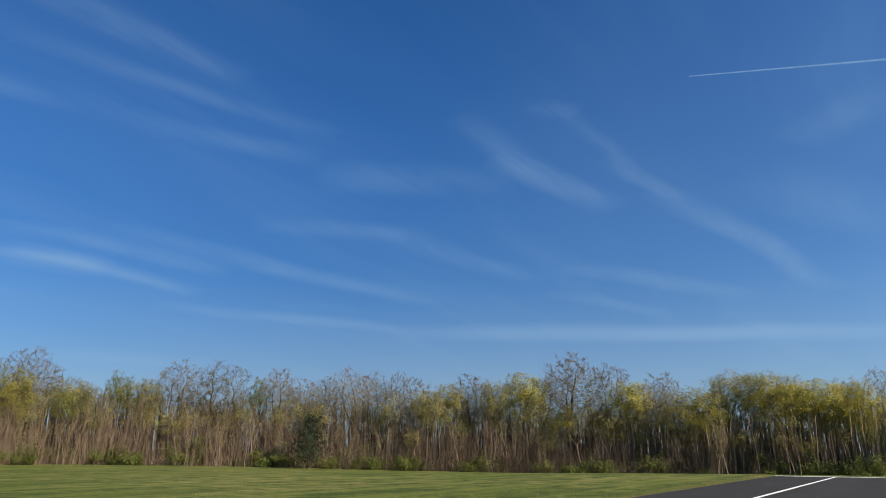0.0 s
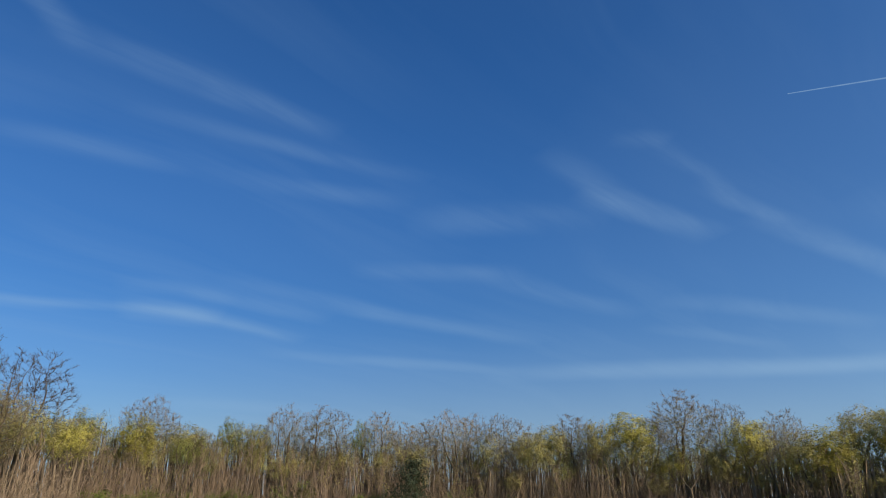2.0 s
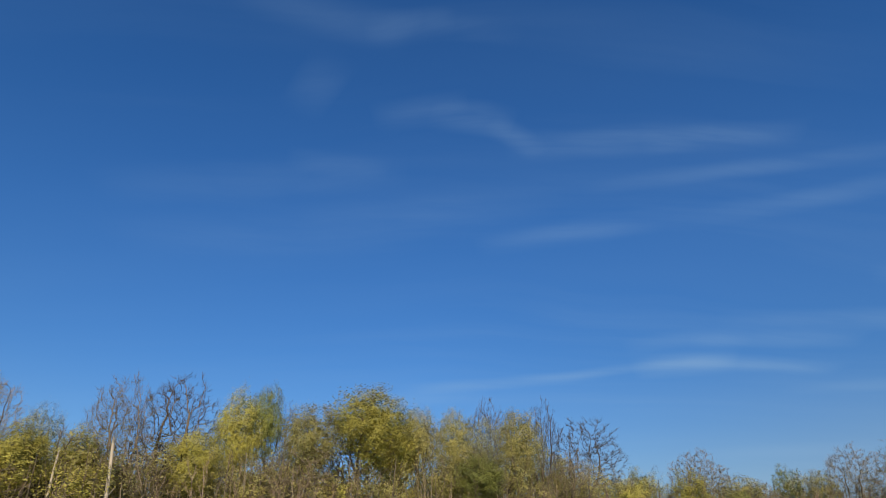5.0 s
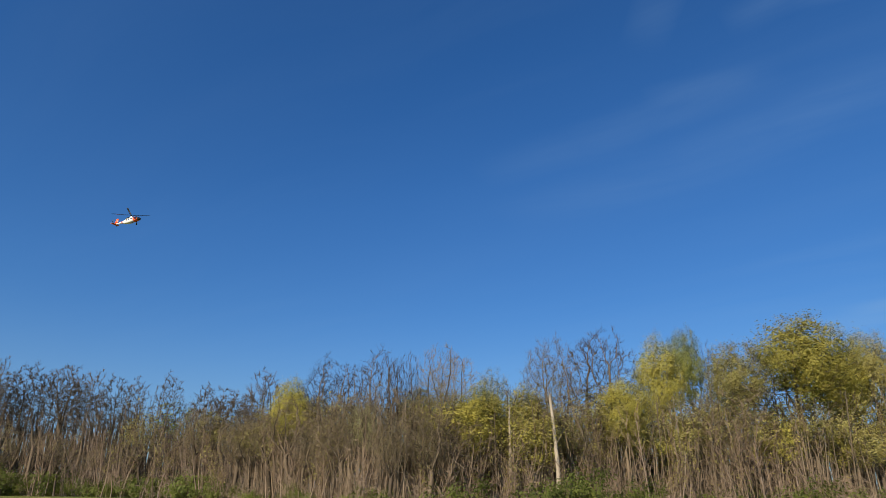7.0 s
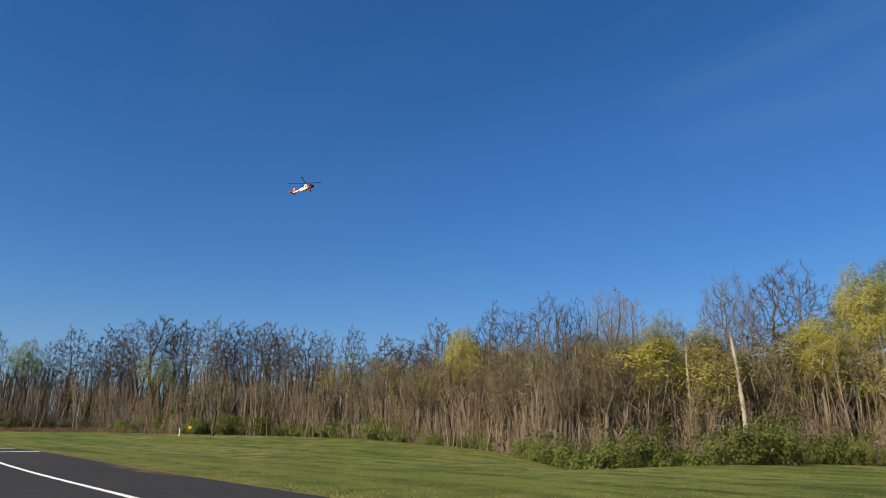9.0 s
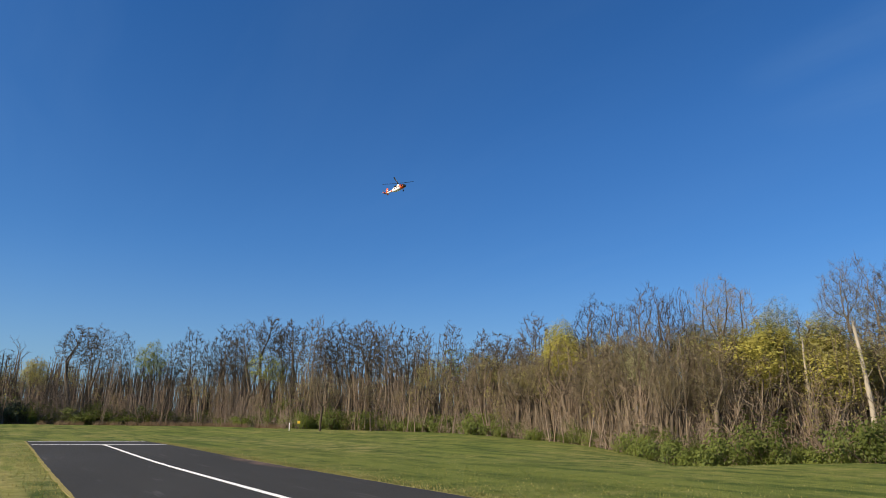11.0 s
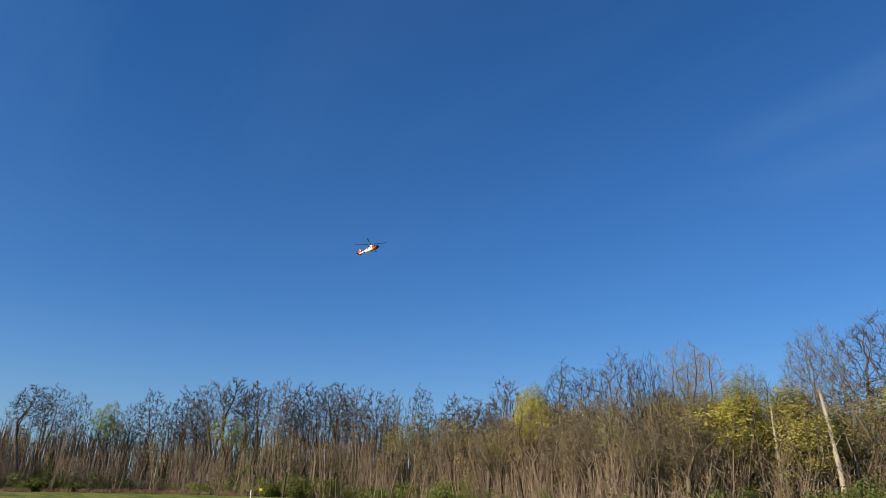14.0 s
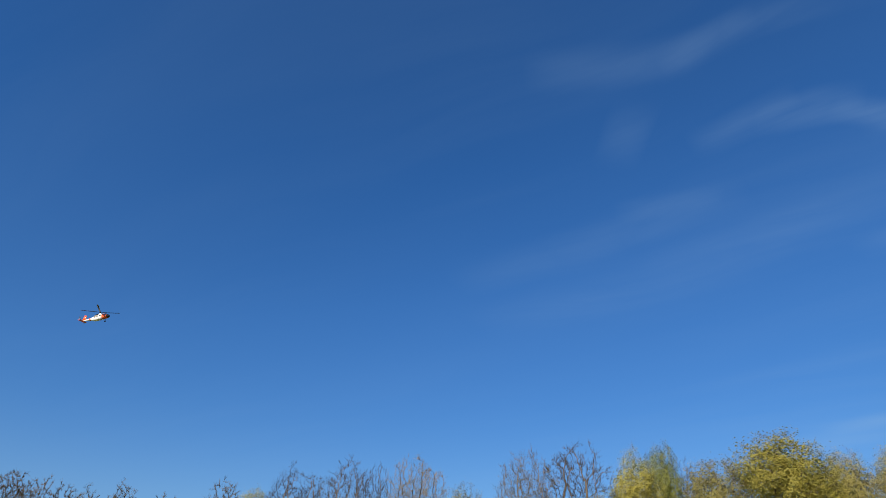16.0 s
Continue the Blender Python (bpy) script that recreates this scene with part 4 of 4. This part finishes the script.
# ---- a dark red cedar among the bare trees ----
def cedar(x, y, tall, wide, label="dark green cedar among bare trees"):
    rng = random.Random(41)
    wood, tips = Bag(), []
    trunk = bent(rng, Vector((0, 0, -0.2)), Vector((0, 0, 1)), tall, 8, 0.02, 0.05)
    wood.tube(trunk, [0.16 * (1 - 0.93 * i / 8) for i in range(9)], 7)
    for k in range(70):
        t = 0.08 + 0.9 * k / 70
        p, d = along(trunk, t)
        a = k * 2.4
        arm = bent(rng, p, Vector((math.cos(a), math.sin(a), 0.35)), wide / 2 * (1.05 - t) ** 0.6 * rng.uniform(0.7, 1.15), 3, 0.1, 0.08)
        wood.tube(arm, (0.03, 0.02, 0.012, 0.006), 4)
        tips += [tuple(q) for q in arm[1:]]
    root = new("cedar_tree")
    child("trunk", wood.mesh("trunk", BARK), root)
    child("foliage", mesh_of("foliage", *leaves(41, tips, 5200, 0.14, 0.28), LEAF["cedar"]), root)
    root.matrix_world = Matrix.Translation((x, y, float(land(x, y))))
    tagged(root, label, "evergreen tree")


cedar(71.0, 75.5, 7.8, 8.0)
# dark clumps added here to give the deep shade over the western bushes
for x, y, tall, wide in ((-121.0, -7.5, 4.2, 8.5), (-124.5, -4.5, 3.6, 9.0), (-119.0, -10.5, 5.0, 9.0), (-127.0, 1.0, 3.0, 8.0)):
    cedar(x, y, tall, wide, "low dark evergreen at the shaded wood's edge")


# ---- pale dead trunks ----
def snag(x, y, tall, radius, lean, label):
    rng = random.Random(int(tall * 10))
    root = new("dead_tree")
    trunk = Bag()
    pts = bent(rng, Vector((0, 0, -0.3)), Vector((lean[0], lean[1], 1)), tall, 9, 0.025, 0.0)
    trunk.tube(pts, [radius * (1.25 - 0.55 * i / 9) * rng.uniform(0.9, 1.1) for i in range(10)], 9)
    top = pts[-1]
    for k in range(3):
        splinter = [top - Vector((0, 0, 0.1)), top + Vector((rng.gauss(0, radius * 0.4), rng.gauss(0, radius * 0.4), rng.uniform(0.2, 0.5)))]
        trunk.tube(splinter, (radius * 0.5, 0.01), 5)
    child("trunk", trunk.mesh("trunk", BARK_PALE), root)
    for t, length in ((0.45, 0.7), (0.62, 0.9), (0.8, 0.5)):
        p, d = along(pts, t)
        stub = Bag()
        stub.tube(bent(rng, p, sideways(rng, d, 0.9), length, 3, 0.1, 0.1), (0.06, 0.045, 0.035, 0.02), 5)
        child("branch_stub", stub.mesh("branch_stub", BARK_PALE), root)
    root.matrix_world = Matrix.Translation((x, y, float(land(x, y))))
    tagged(root, label, "dead tree")


snag(-20.9, 46.6, 9.4, 0.155, (-0.01, 0.02), "pale broken dead trunk without bark")
snag(-24.2, 46.0, 8.8, 0.1, (-0.05, 0.0), "thin pale dead trunk leaning slightly")
snag(-28.6, 47.0, 6.4, 0.12, (-0.07, 0.0), "pale dead trunk among brown saplings")


# ---- the woods behind: too many stems to count ----
def woods(name, seed, count, az0, az1, deep, tall, label, leafy):
    rng = random.Random(seed)
    simple = []
    for k in range(5):
        bag = Bag()
        trunk = bent(rng, Vector((0, 0, -0.3)), Vector((rng.gauss(0, 0.04), rng.gauss(0, 0.04), 1)), 14.0, 5, 0.05, 0.05)
        bag.tube(trunk, [0.13 * (1 - 0.85 * i / 5) for i in range(6)], 4)
        for j in range(16):
            p, d = along(trunk, 0.3 + 0.7 * (j + rng.random()) / 16)
            arm = bent(rng, p, sideways(rng, d, rng.uniform(0.4, 0.8)), rng.uniform(1.6, 3.4), 2, 0.12, 0.12)
            bag.tube(arm, (0.04, 0.03, 0.02), 3)
            for _ in range(5):
                q, e = along(arm, rng.uniform(0.2, 1))
                bag.tube(bent(rng, q, sideways(rng, e, rng.uniform(0.3, 0.9)), rng.uniform(0.6, 1.6), 1, 0.1, 0.1), (0.022, 0), 3)
        simple.append((np.array([tuple(v) for v in bag.v]), bag.f))
    vs, fs, base, tops = [], [], 0, []
    for i in range(count):
        az = az0 + (az1 - az0) * rng.random()
        x, y, z = spot(az, edge(az) + deep[0] + (deep[1] - deep[0]) * rng.random())
        v, f = simple[rng.randrange(5)]
        w, s = rng.uniform(0, 6.28), rng.uniform(*tall) / 14.0
        c, q = math.cos(w), math.sin(w)
        vs.append(np.stack([(v[:, 0] * c - v[:, 1] * q) * s + x, (v[:, 0] * q + v[:, 1] * c) * s + y, v[:, 2] * s + z], 1))
        fs += [tuple(i + base for i in face) for face in f]
        base += len(v)
        if rng.random() < leafy:
            tops += [(x + rng.gauss(0, 1.4), y + rng.gauss(0, 1.4), z + 14 * s * rng.uniform(0.55, 0.95)) for _ in range(20)]
    tagged(new(name, mesh_of(name, np.concatenate(vs).tolist(), fs, TWIG)), label, "woods", kind="stuff")
    if tops:
        v, f = leaves(seed, tops, len(tops) * 6, 0.2, 0.55)
        tagged(new("woods_foliage", mesh_of("woods_foliage", v, f, LEAF["olive"])), "olive spring haze of leaves deep in the woods", "foliage", kind="stuff")


woods("background_woods", 61, 70, -100, -46, (5, 34), (8, 13.5), "bare stems deep in the western woods", 0.1)
woods("background_woods", 62, 70, -50, 18, (3, 22), (7.5, 11), "dense bare stems deep in the northern woods", 0.9)
woods("background_woods", 63, 110, 16, 112, (6, 40), (9, 12.5), "dense bare stems deep in the eastern woods", 0.85)


def stand(seed, count, az0, az1, deep, tall, label, mat=None, girth=(0.06, 0.16)):
    """Plain far trunks, close enough together to close the view into the woods."""
    g = np.random.default_rng(seed)
    az = g.uniform(az0, az1, count)
    r = np.interp(az, WOOD_AZ, WOOD_R) + deep[0] + (deep[1] - deep[0]) * g.random(count)
    x, y = r * np.sin(np.radians(az)), r * np.cos(np.radians(az))
    z, h = land(x, y) - 0.2, g.uniform(*tall, count)
    rad, a0 = g.uniform(*girth, count), g.uniform(0, 6.28, count)
    lean = g.normal(0, 0.05, (2, count))
    rows = []
    for t, k in ((0.0, 1.0), (0.55, 0.85), (1.0, 0.45)):
        bow = g.normal(0, 0.12, (2, count)) * t
        for i in range(3):
            w = a0 + i * 2.094
            rows.append(np.stack([x + lean[0] * h * t + bow[0] + np.cos(w) * rad * k, y + lean[1] * h * t + bow[1] + np.sin(w) * rad * k, z + h * t], 1))
    v = np.stack(rows, 1).reshape(-1, 3)
    i = np.arange(count)[:, None] * 9
    f = np.concatenate([i + [[b + j, b + (j + 1) % 3, b + 3 + (j + 1) % 3, b + 3 + j]] for b in (0, 3) for j in range(3)], 0)
    tagged(new("far_trunks", mesh_of("far_trunks", v.tolist(), f.tolist(), mat or BARK)), label, "woods", kind="stuff")


stand(91, 3200, -104, -46, (8, 60), (7.5, 12.5), "close brown trunks deep in the western woods")
stand(92, 2600, -50, 18, (6, 55), (6.5, 10.5), "close brown trunks deep in the northern woods")
# the twig colour, darker than bark, puts the canopy's shade into these trunks
stand(93, 5200, 16, 114, (7, 75), (7, 12), "close dark trunks deep in the eastern woods", TWIG)


stand(94, 300, 74, 100, (0, 10), (7, 11), "slim tan trunks at the eastern wood's edge", BARK_TAN)
stand(95, 950, -50, 16, (-0.5, 10), (6, 10), "slim grey-tan trunks at the northern wood's edge", BARK_TAN, (0.025, 0.065))


def thicket(seed, count, az0, az1, deep, tall, mat, label, slant=0.2):
    """Close brush of thin stems under the trees."""
    g = np.random.default_rng(seed)
    az = g.uniform(az0, az1, count)
    r = np.interp(az, WOOD_AZ, WOOD_R) + deep[0] + (deep[1] - deep[0]) * g.random(count) ** 1.5
    x, y = r * np.sin(np.radians(az)), r * np.cos(np.radians(az))
    foot = np.stack([x, y, land(x, y) - 0.1], 1)
    swell = 0.62 + 0.28 * np.sin(az * 0.9 + seed) + 0.24 * np.sin(az * 2.3 + 2 * seed) + 0.16 * np.sin(az * 6.1 + 3 * seed)
    h = tall * g.uniform(0.25, 1.3, count) * np.clip(swell, 0.2, 1.25)
    lean = g.normal(0, slant, (count, 2))
    tip = foot + np.stack([lean[:, 0] * h, lean[:, 1] * h, h], 1)

    def prisms(p, q, r0, r1):
        n = len(p)
        d = q - p
        d /= np.linalg.norm(d, axis=1)[:, None]
        s = np.cross(d, g.normal(0, 1, (n, 3)))
        s /= np.linalg.norm(s, axis=1)[:, None]
        t = np.cross(d, s)
        ring = [s * math.cos(w) + t * math.sin(w) for w in (0.0, 2.094, 4.189)]
        return np.stack([p + k * r0 for k in ring] + ([q + k * r1 for k in ring] if r1 else [q]), 1).reshape(-1, 3)

    stems, vs = prisms(foot, tip, 0.019, 0.008), []
    for _ in range(8):
        t = g.uniform(0.12, 1.0, (count, 1))
        p = foot + (tip - foot) * t
        q = p + np.stack([g.normal(0, 0.55, count), g.normal(0, 0.55, count), g.uniform(-0.2, 1.0, count)], 1)
        s = np.cross(q - p, g.normal(0, 1, (count, 3)))
        s *= 0.02 / np.linalg.norm(s, axis=1)[:, None]
        vs.append(np.stack([p - s, p + s, q], 1).reshape(-1, 3))
    fine = np.concatenate(vs)
    i = np.arange(count)[:, None] * 6
    f = np.concatenate([i + [[0, 1, 4, 3]], i + [[1, 2, 5, 4]], i + [[2, 0, 3, 5]]], 0).tolist()
    f += (np.arange(len(fine)).reshape(-1, 3) + len(stems)).tolist()
    tagged(new("thicket", mesh_of("thicket", stems.tolist() + fine.tolist(), f, mat)), label, "brush", kind="stuff")


thicket(81, 3000, -100, -50, (-1, 16), 7.0, BRUSH_PALE, "dense brown brush under the western trees")
thicket(87, 1900, -100, -70, (-1, 9), 7.5, BRUSH_PALE, "grey-tan brush under the western trees")
thicket(82, 3600, -52, 18, (-2, 7), 5.2, BRUSH_DARK, "dense brown brush under the northern trees")
thicket(83, 2600, 16, 48, (-2, 14), 9.0, BRUSH, "dense reddish-brown brush under the eastern trees", 0.34)
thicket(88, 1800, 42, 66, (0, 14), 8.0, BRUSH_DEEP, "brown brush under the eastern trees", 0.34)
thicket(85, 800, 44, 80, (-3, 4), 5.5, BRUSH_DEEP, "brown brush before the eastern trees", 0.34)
thicket(86, 2200, -42, 15, (1, 9), 7.5, BRUSH_DARK, "tall brown brush among the northern trees")
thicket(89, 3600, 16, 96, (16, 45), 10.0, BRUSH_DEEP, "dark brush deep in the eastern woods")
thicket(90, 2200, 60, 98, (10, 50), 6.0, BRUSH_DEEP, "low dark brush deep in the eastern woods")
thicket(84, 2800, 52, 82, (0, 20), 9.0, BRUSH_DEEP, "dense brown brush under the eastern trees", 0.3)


# ---- dry tall grass and mown tufts ----
def blades(name, seed, count, place, tall, wide, mat, label, category):
    g = np.random.default_rng(seed)
    x, y = place(g, count)
    z = land(x, y)
    a = g.uniform(0, 2 * np.pi, count)
    h, w = tall * g.uniform(0.5, 1.3, count), wide * g.uniform(0.6, 1.4, count)
    lx, ly = g.normal(0, 0.35, count) * h, g.normal(0, 0.35, count) * h
    v = np.stack([np.stack([x - np.cos(a) * w, y - np.sin(a) * w, z - 0.02], 1), np.stack([x + np.cos(a) * w, y + np.sin(a) * w, z - 0.02], 1), np.stack([x + lx, y + ly, z + h], 1)], 1).reshape(-1, 3)
    f = np.arange(count * 3).reshape(-1, 3)
    tagged(new(name, mesh_of(name, v.tolist(), f.tolist(), mat)), label, category, kind="stuff")


def lawn_place(g, n):
    r = 13.0 + 32.0 * g.random(n) ** 1.3
    az = np.radians(np.where(g.random(n) < 0.7, g.uniform(-97, -12, n), g.uniform(25, 80, n)))
    x, y = r * np.sin(az), r * np.cos(az)
    on = (y > Y0 - 0.2) & (y < Y1 + 0.1)
    return x, np.where((on & (y > YC)) | (y < Y1), Y1 + 0.15 + 8 * g.random(n), y)


def straw_place(g, n):
    az = g.uniform(-88, -70, n)
    az = np.radians(np.where(np.sin(az * 2.1) + np.sin(az * 5.3 + 1) + 0.9 < g.random(n), -82 + 9 * g.random(n), az))
    r = np.interp(np.degrees(az), WOOD_AZ, WOOD_R) - 7 + 9 * g.random(n)
    return r * np.sin(az), r * np.cos(az)


blades("lawn_tufts", 71, 50000, lawn_place, 0.032, 0.02, BLADE, "short mown grass blades with dry tips", "grass")
def verge_place(g, n):
    x = np.where(g.random(n) < 0.75, g.uniform(-54, -8, n), g.uniform(20, 54, n))
    near = g.random(n) < 0.12
    return np.where(near, -50 + 40 * g.random(n), x), np.where(near, Y0 - 0.05 - np.abs(g.normal(0, 0.6, n)), Y1 + 0.05 + np.abs(g.normal(0, 0.5, n)))


blades("verge_tufts", 73, 10000, verge_place, 0.05, 0.02, STRAW_YELLOW, "ragged yellowed grass tufts beside the asphalt", "grass")
blades("seed_heads", 74, 3000, lawn_place, 0.04, 0.02, STRAW_YELLOW, "scattered yellow seed heads in the mown grass", "grass")
blades("tall_dry_grass", 72, 9000, straw_place, 0.62, 0.035, STRAW, "tall dry brown grass at the field's end", "grass")


# ---- marker posts and sign ----
def marker_post(x, y, tall, tilt=0):
    root = new("marker_post")
    part("post", box((0.1, 0.1, tall), (0, 0, tall / 2 - 0.1), 0.01), WHITE, root)
    part("cap", box((0.13, 0.13, 0.04), (0, 0, tall - 0.08), 0.01), WHITE, root)
    root.matrix_world = Matrix.Translation((x, y, float(land(x, y)))) @ pose(0, 0, 0, tilt, 0, 20)
    tagged(root, "short white wooden marker post in the grass", "post")


marker_post(-89.0, 33.0, 1.1)
marker_post(-100.0, -0.9, 1.2, 8)
sign = new("sign")
part("post", box((0.05, 0.05, 1.25), (0, 0, 0.5), 0.005), BARK, sign)
part("board", box((0.04, 0.38, 0.34), (0.04, 0, 1.12), 0.008), YELLOW, sign, "plain yellow board")
sign.matrix_world = Matrix.Translation((-88.2, 34.0, float(land(-88.2, 34.0)))) @ pose(0, 0, 0, 0, 0, -20)
tagged(sign, "small yellow sign board on a thin post", "sign")


# ---- the model helicopter, in the air ----
def loft(rings, sides=20, close=True):
    """A body through rounded-box sections: (x, half width, bottom, top, squareness)."""
    bm = bmesh.new()
    rows = []
    for x, w, low, high, sq in rings:
        row = []
        for k in range(sides):
            a = 2 * math.pi * k / sides
            c, s = math.cos(a), math.sin(a)
            row.append(bm.verts.new((x, w * math.copysign(abs(c) ** sq, c), (low + high) / 2 + (high - low) / 2 * math.copysign(abs(s) ** sq, s))))
        rows.append(row)
    for a, b in zip(rows, rows[1:]):
        for k in range(sides):
            bm.faces.new((a[k], a[(k + 1) % sides], b[(k + 1) % sides], b[k]))
    if close:
        bm.faces.new(rows[0][::-1])
        bm.faces.new(rows[-1])
    bmesh.ops.recalc_face_normals(bm, faces=bm.faces[:])
    return bm


def blade(length, chord, thick, root_at, turn, droop=0.0):
    bm = bmesh.new()
    rows = []
    for i, t in enumerate((0, 0.12, 0.5, 0.92, 1.0)):
        r, c = root_at + length * t, chord * (0.45 if i == 0 else 1.0 if i < 4 else 0.7)
        z = -droop * t * t
        rows.append([bm.verts.new(p) for p in ((r, -c * 0.35, z), (r, -c * 0.1, z + thick), (r, c * 0.65, z), (r, -c * 0.1, z - thick * 0.5))])
    for a, b in zip(rows, rows[1:]):
        for k in range(4):
            bm.faces.new((a[k], a[(k + 1) % 4], b[(k + 1) % 4], b[k]))
    bm.faces.new(rows[0][::-1])
    bm.faces.new(rows[-1])
    bmesh.ops.recalc_face_normals(bm, faces=bm.faces[:])
    bm.transform(pose(0, 0, 0, 0, 0, turn))
    return bm


def wheel(radius, width):
    bm = bmesh.new()
    bmesh.ops.create_cone(bm, cap_ends=True, segments=16, radius1=radius, radius2=radius, depth=width, matrix=pose(0, 0, 0, 90, 0, 0))
    bmesh.ops.bevel(bm, geom=[e for e in bm.edges if e.calc_length() < radius], offset=width * 0.25, segments=2, affect="EDGES")
    return bm


def helicopter(where):
    h = new("model_helicopter")
    body = part("fuselage", loft(((0.2, 0.12, -0.133, 0.118, 0.61), (0.1, 0.12, -0.135, 0.12, 0.6), (-0.15, 0.118, -0.13, 0.115, 0.6), (-0.3, 0.09, -0.1, 0.1, 0.7), (-0.42, 0.06, -0.04, 0.08, 0.8))), WHITE, h, "white cabin", True)
    part("front_band", loft(((0.43, 0.103, -0.127, 0.062, 0.73), (0.36, 0.115, -0.13, 0.1, 0.65), (0.28, 0.1185, -0.131, 0.1155, 0.62), (0.199, 0.1205, -0.1335, 0.1185, 0.61))), ORANGE, h, "orange-red front section", True)
    part("nose", loft(((0.56, 0.02, -0.07, -0.03, 1.0), (0.53, 0.062, -0.105, 0.0, 0.9), (0.47, 0.093, -0.122, 0.04, 0.78), (0.428, 0.1035, -0.1275, 0.0625, 0.73))), BLACK, h, "black nose", True)
    for side in (-1, 1):
        part("side_window", box((0.1, 0.008, 0.085), (0.365, side * 0.112, 0.02), 0.003, (0, 0, -side * 8)), BLACK, h, "dark cockpit side window")
        for x in (0.12, -0.02, -0.14):
            part("cabin_window", box((0.075, 0.008, 0.06), (x, side * 0.121, 0.045), 0.003), BLACK, body, "dark cabin window")
    part("windscreen", loft(((0.505, 0.05, -0.03, 0.024, 0.8), (0.44, 0.085, 0.0, 0.069, 0.7), (0.37, 0.1, 0.03, 0.112, 0.65))), BLACK, h, "dark cockpit windscreen", True)
    part("belly_band", loft(((0.05, 0.122, -0.138, 0.02, 0.6), (-0.02, 0.122, -0.138, 0.02, 0.6))), WHITE, h, "", True)
    cowl = part("engine_cowling", loft(((0.24, 0.05, 0.1, 0.14, 0.8), (0.16, 0.085, 0.1, 0.185, 0.7), (-0.08, 0.085, 0.1, 0.19, 0.7), (-0.24, 0.05, 0.08, 0.14, 0.8))), WHITE, h, "white engine cowling", True)
    for side in (-1, 1):
        part("exhaust", loft(((0.02, 0.03, 0.12, 0.17, 1.0), (-0.16, 0.022, 0.12, 0.16, 1.0))), BLACK, cowl).location = (0, side * 0.09, 0)
    part("tail_boom", loft(((-0.4, 0.062, -0.045, 0.082, 0.8), (-0.6, 0.045, -0.01, 0.075, 0.85), (-0.8, 0.032, 0.015, 0.075, 0.9))), WHITE, h, "white tail boom", True)
    part("tail_band", loft(((-0.405, 0.064, -0.046, 0.083, 0.8), (-0.47, 0.058, -0.036, 0.083, 0.8))), ORANGE, h, "orange-red slanted band", True)
    fin = loft(((0.0, 0.02, -0.09, 0.09, 0.8), (0.3, 0.012, -0.06, 0.06, 0.8)))
    fin.transform(pose(-0.82, 0, 0.03, 0, -62, 0) @ pose(0, 0, 0, 0, 0, 0))
    part("tail_fin", fin, ORANGE, h, "orange-red swept tail fin", True)
    part("stabilator", box((0.12, 0.5, 0.014), (-0.86, 0, 0.05), 0.005), ORANGE, h, "orange-red tailplane")
    mast = bmesh.new()
    bmesh.ops.create_cone(mast, cap_ends=True, segments=12, radius1=0.022, radius2=0.016, depth=0.1, matrix=pose(0.06, 0, 0.22))
    part("mast", mast, ROTOR, h)
    hub = bmesh.new()
    bmesh.ops.create_cone(hub, cap_ends=True, segments=16, radius1=0.05, radius2=0.03, depth=0.035, matrix=pose(0, 0, 0))
    rotor = part("main_rotor_hub", hub, ROTOR, h)
    rotor.matrix_basis = pose(0.06, 0, 0.275, -4, 11, 0)
    for k in range(4):
        part("rotor_blade", blade(0.86, 0.075, 0.006, 0.04, 24 + 90 * k, -0.03), ROTOR, rotor, "dark main rotor blade")
    tail_hub = bmesh.new()
    bmesh.ops.create_cone(tail_hub, cap_ends=True, segments=12, radius1=0.018, radius2=0.018, depth=0.03)
    tail_rotor = part("tail_rotor_hub", tail_hub, ROTOR, h)
    tail_rotor.matrix_basis = pose(-0.96, -0.035, 0.24, 70, 0, 0)
    for k in range(4):
        part("tail_rotor_blade", blade(0.14, 0.025, 0.003, 0.01, 35 + 90 * k), ROTOR, tail_rotor)
    for side in (-1, 1):
        strut = Bag()
        strut.tube([Vector((0.26, side * 0.09, -0.09)), Vector((0.22, side * 0.15, -0.17)), Vector((0.2, side * 0.155, -0.2))], (0.016, 0.014, 0.012), 8)
        leg = child("landing_gear", strut.mesh("landing_gear", ROTOR), h)
        part("wheel", wheel(0.042, 0.03), ROTOR, leg, "small black tyre", True).location = (0.2, side * 0.165, -0.2)
    strut = Bag()
    strut.tube([Vector((-0.72, 0, 0.02)), Vector((-0.76, 0, -0.06))], (0.012, 0.01), 8)
    leg = child("tail_gear", strut.mesh("tail_gear", ROTOR), h)
    part("wheel", wheel(0.028, 0.02), ROTOR, leg, "small black tyre", True).location = (-0.77, 0, -0.07)
    h.matrix_world = where
    tagged(h, "orange-red and white model rescue helicopter in flight", "helicopter")


helicopter(pose(-29.8, 16.3, 14.3, 6, -13, 21.7))

# the tree models themselves are not planted
for model in MODELS:
    for ob in (*model.children_recursive, model):
        bpy.data.objects.remove(ob)
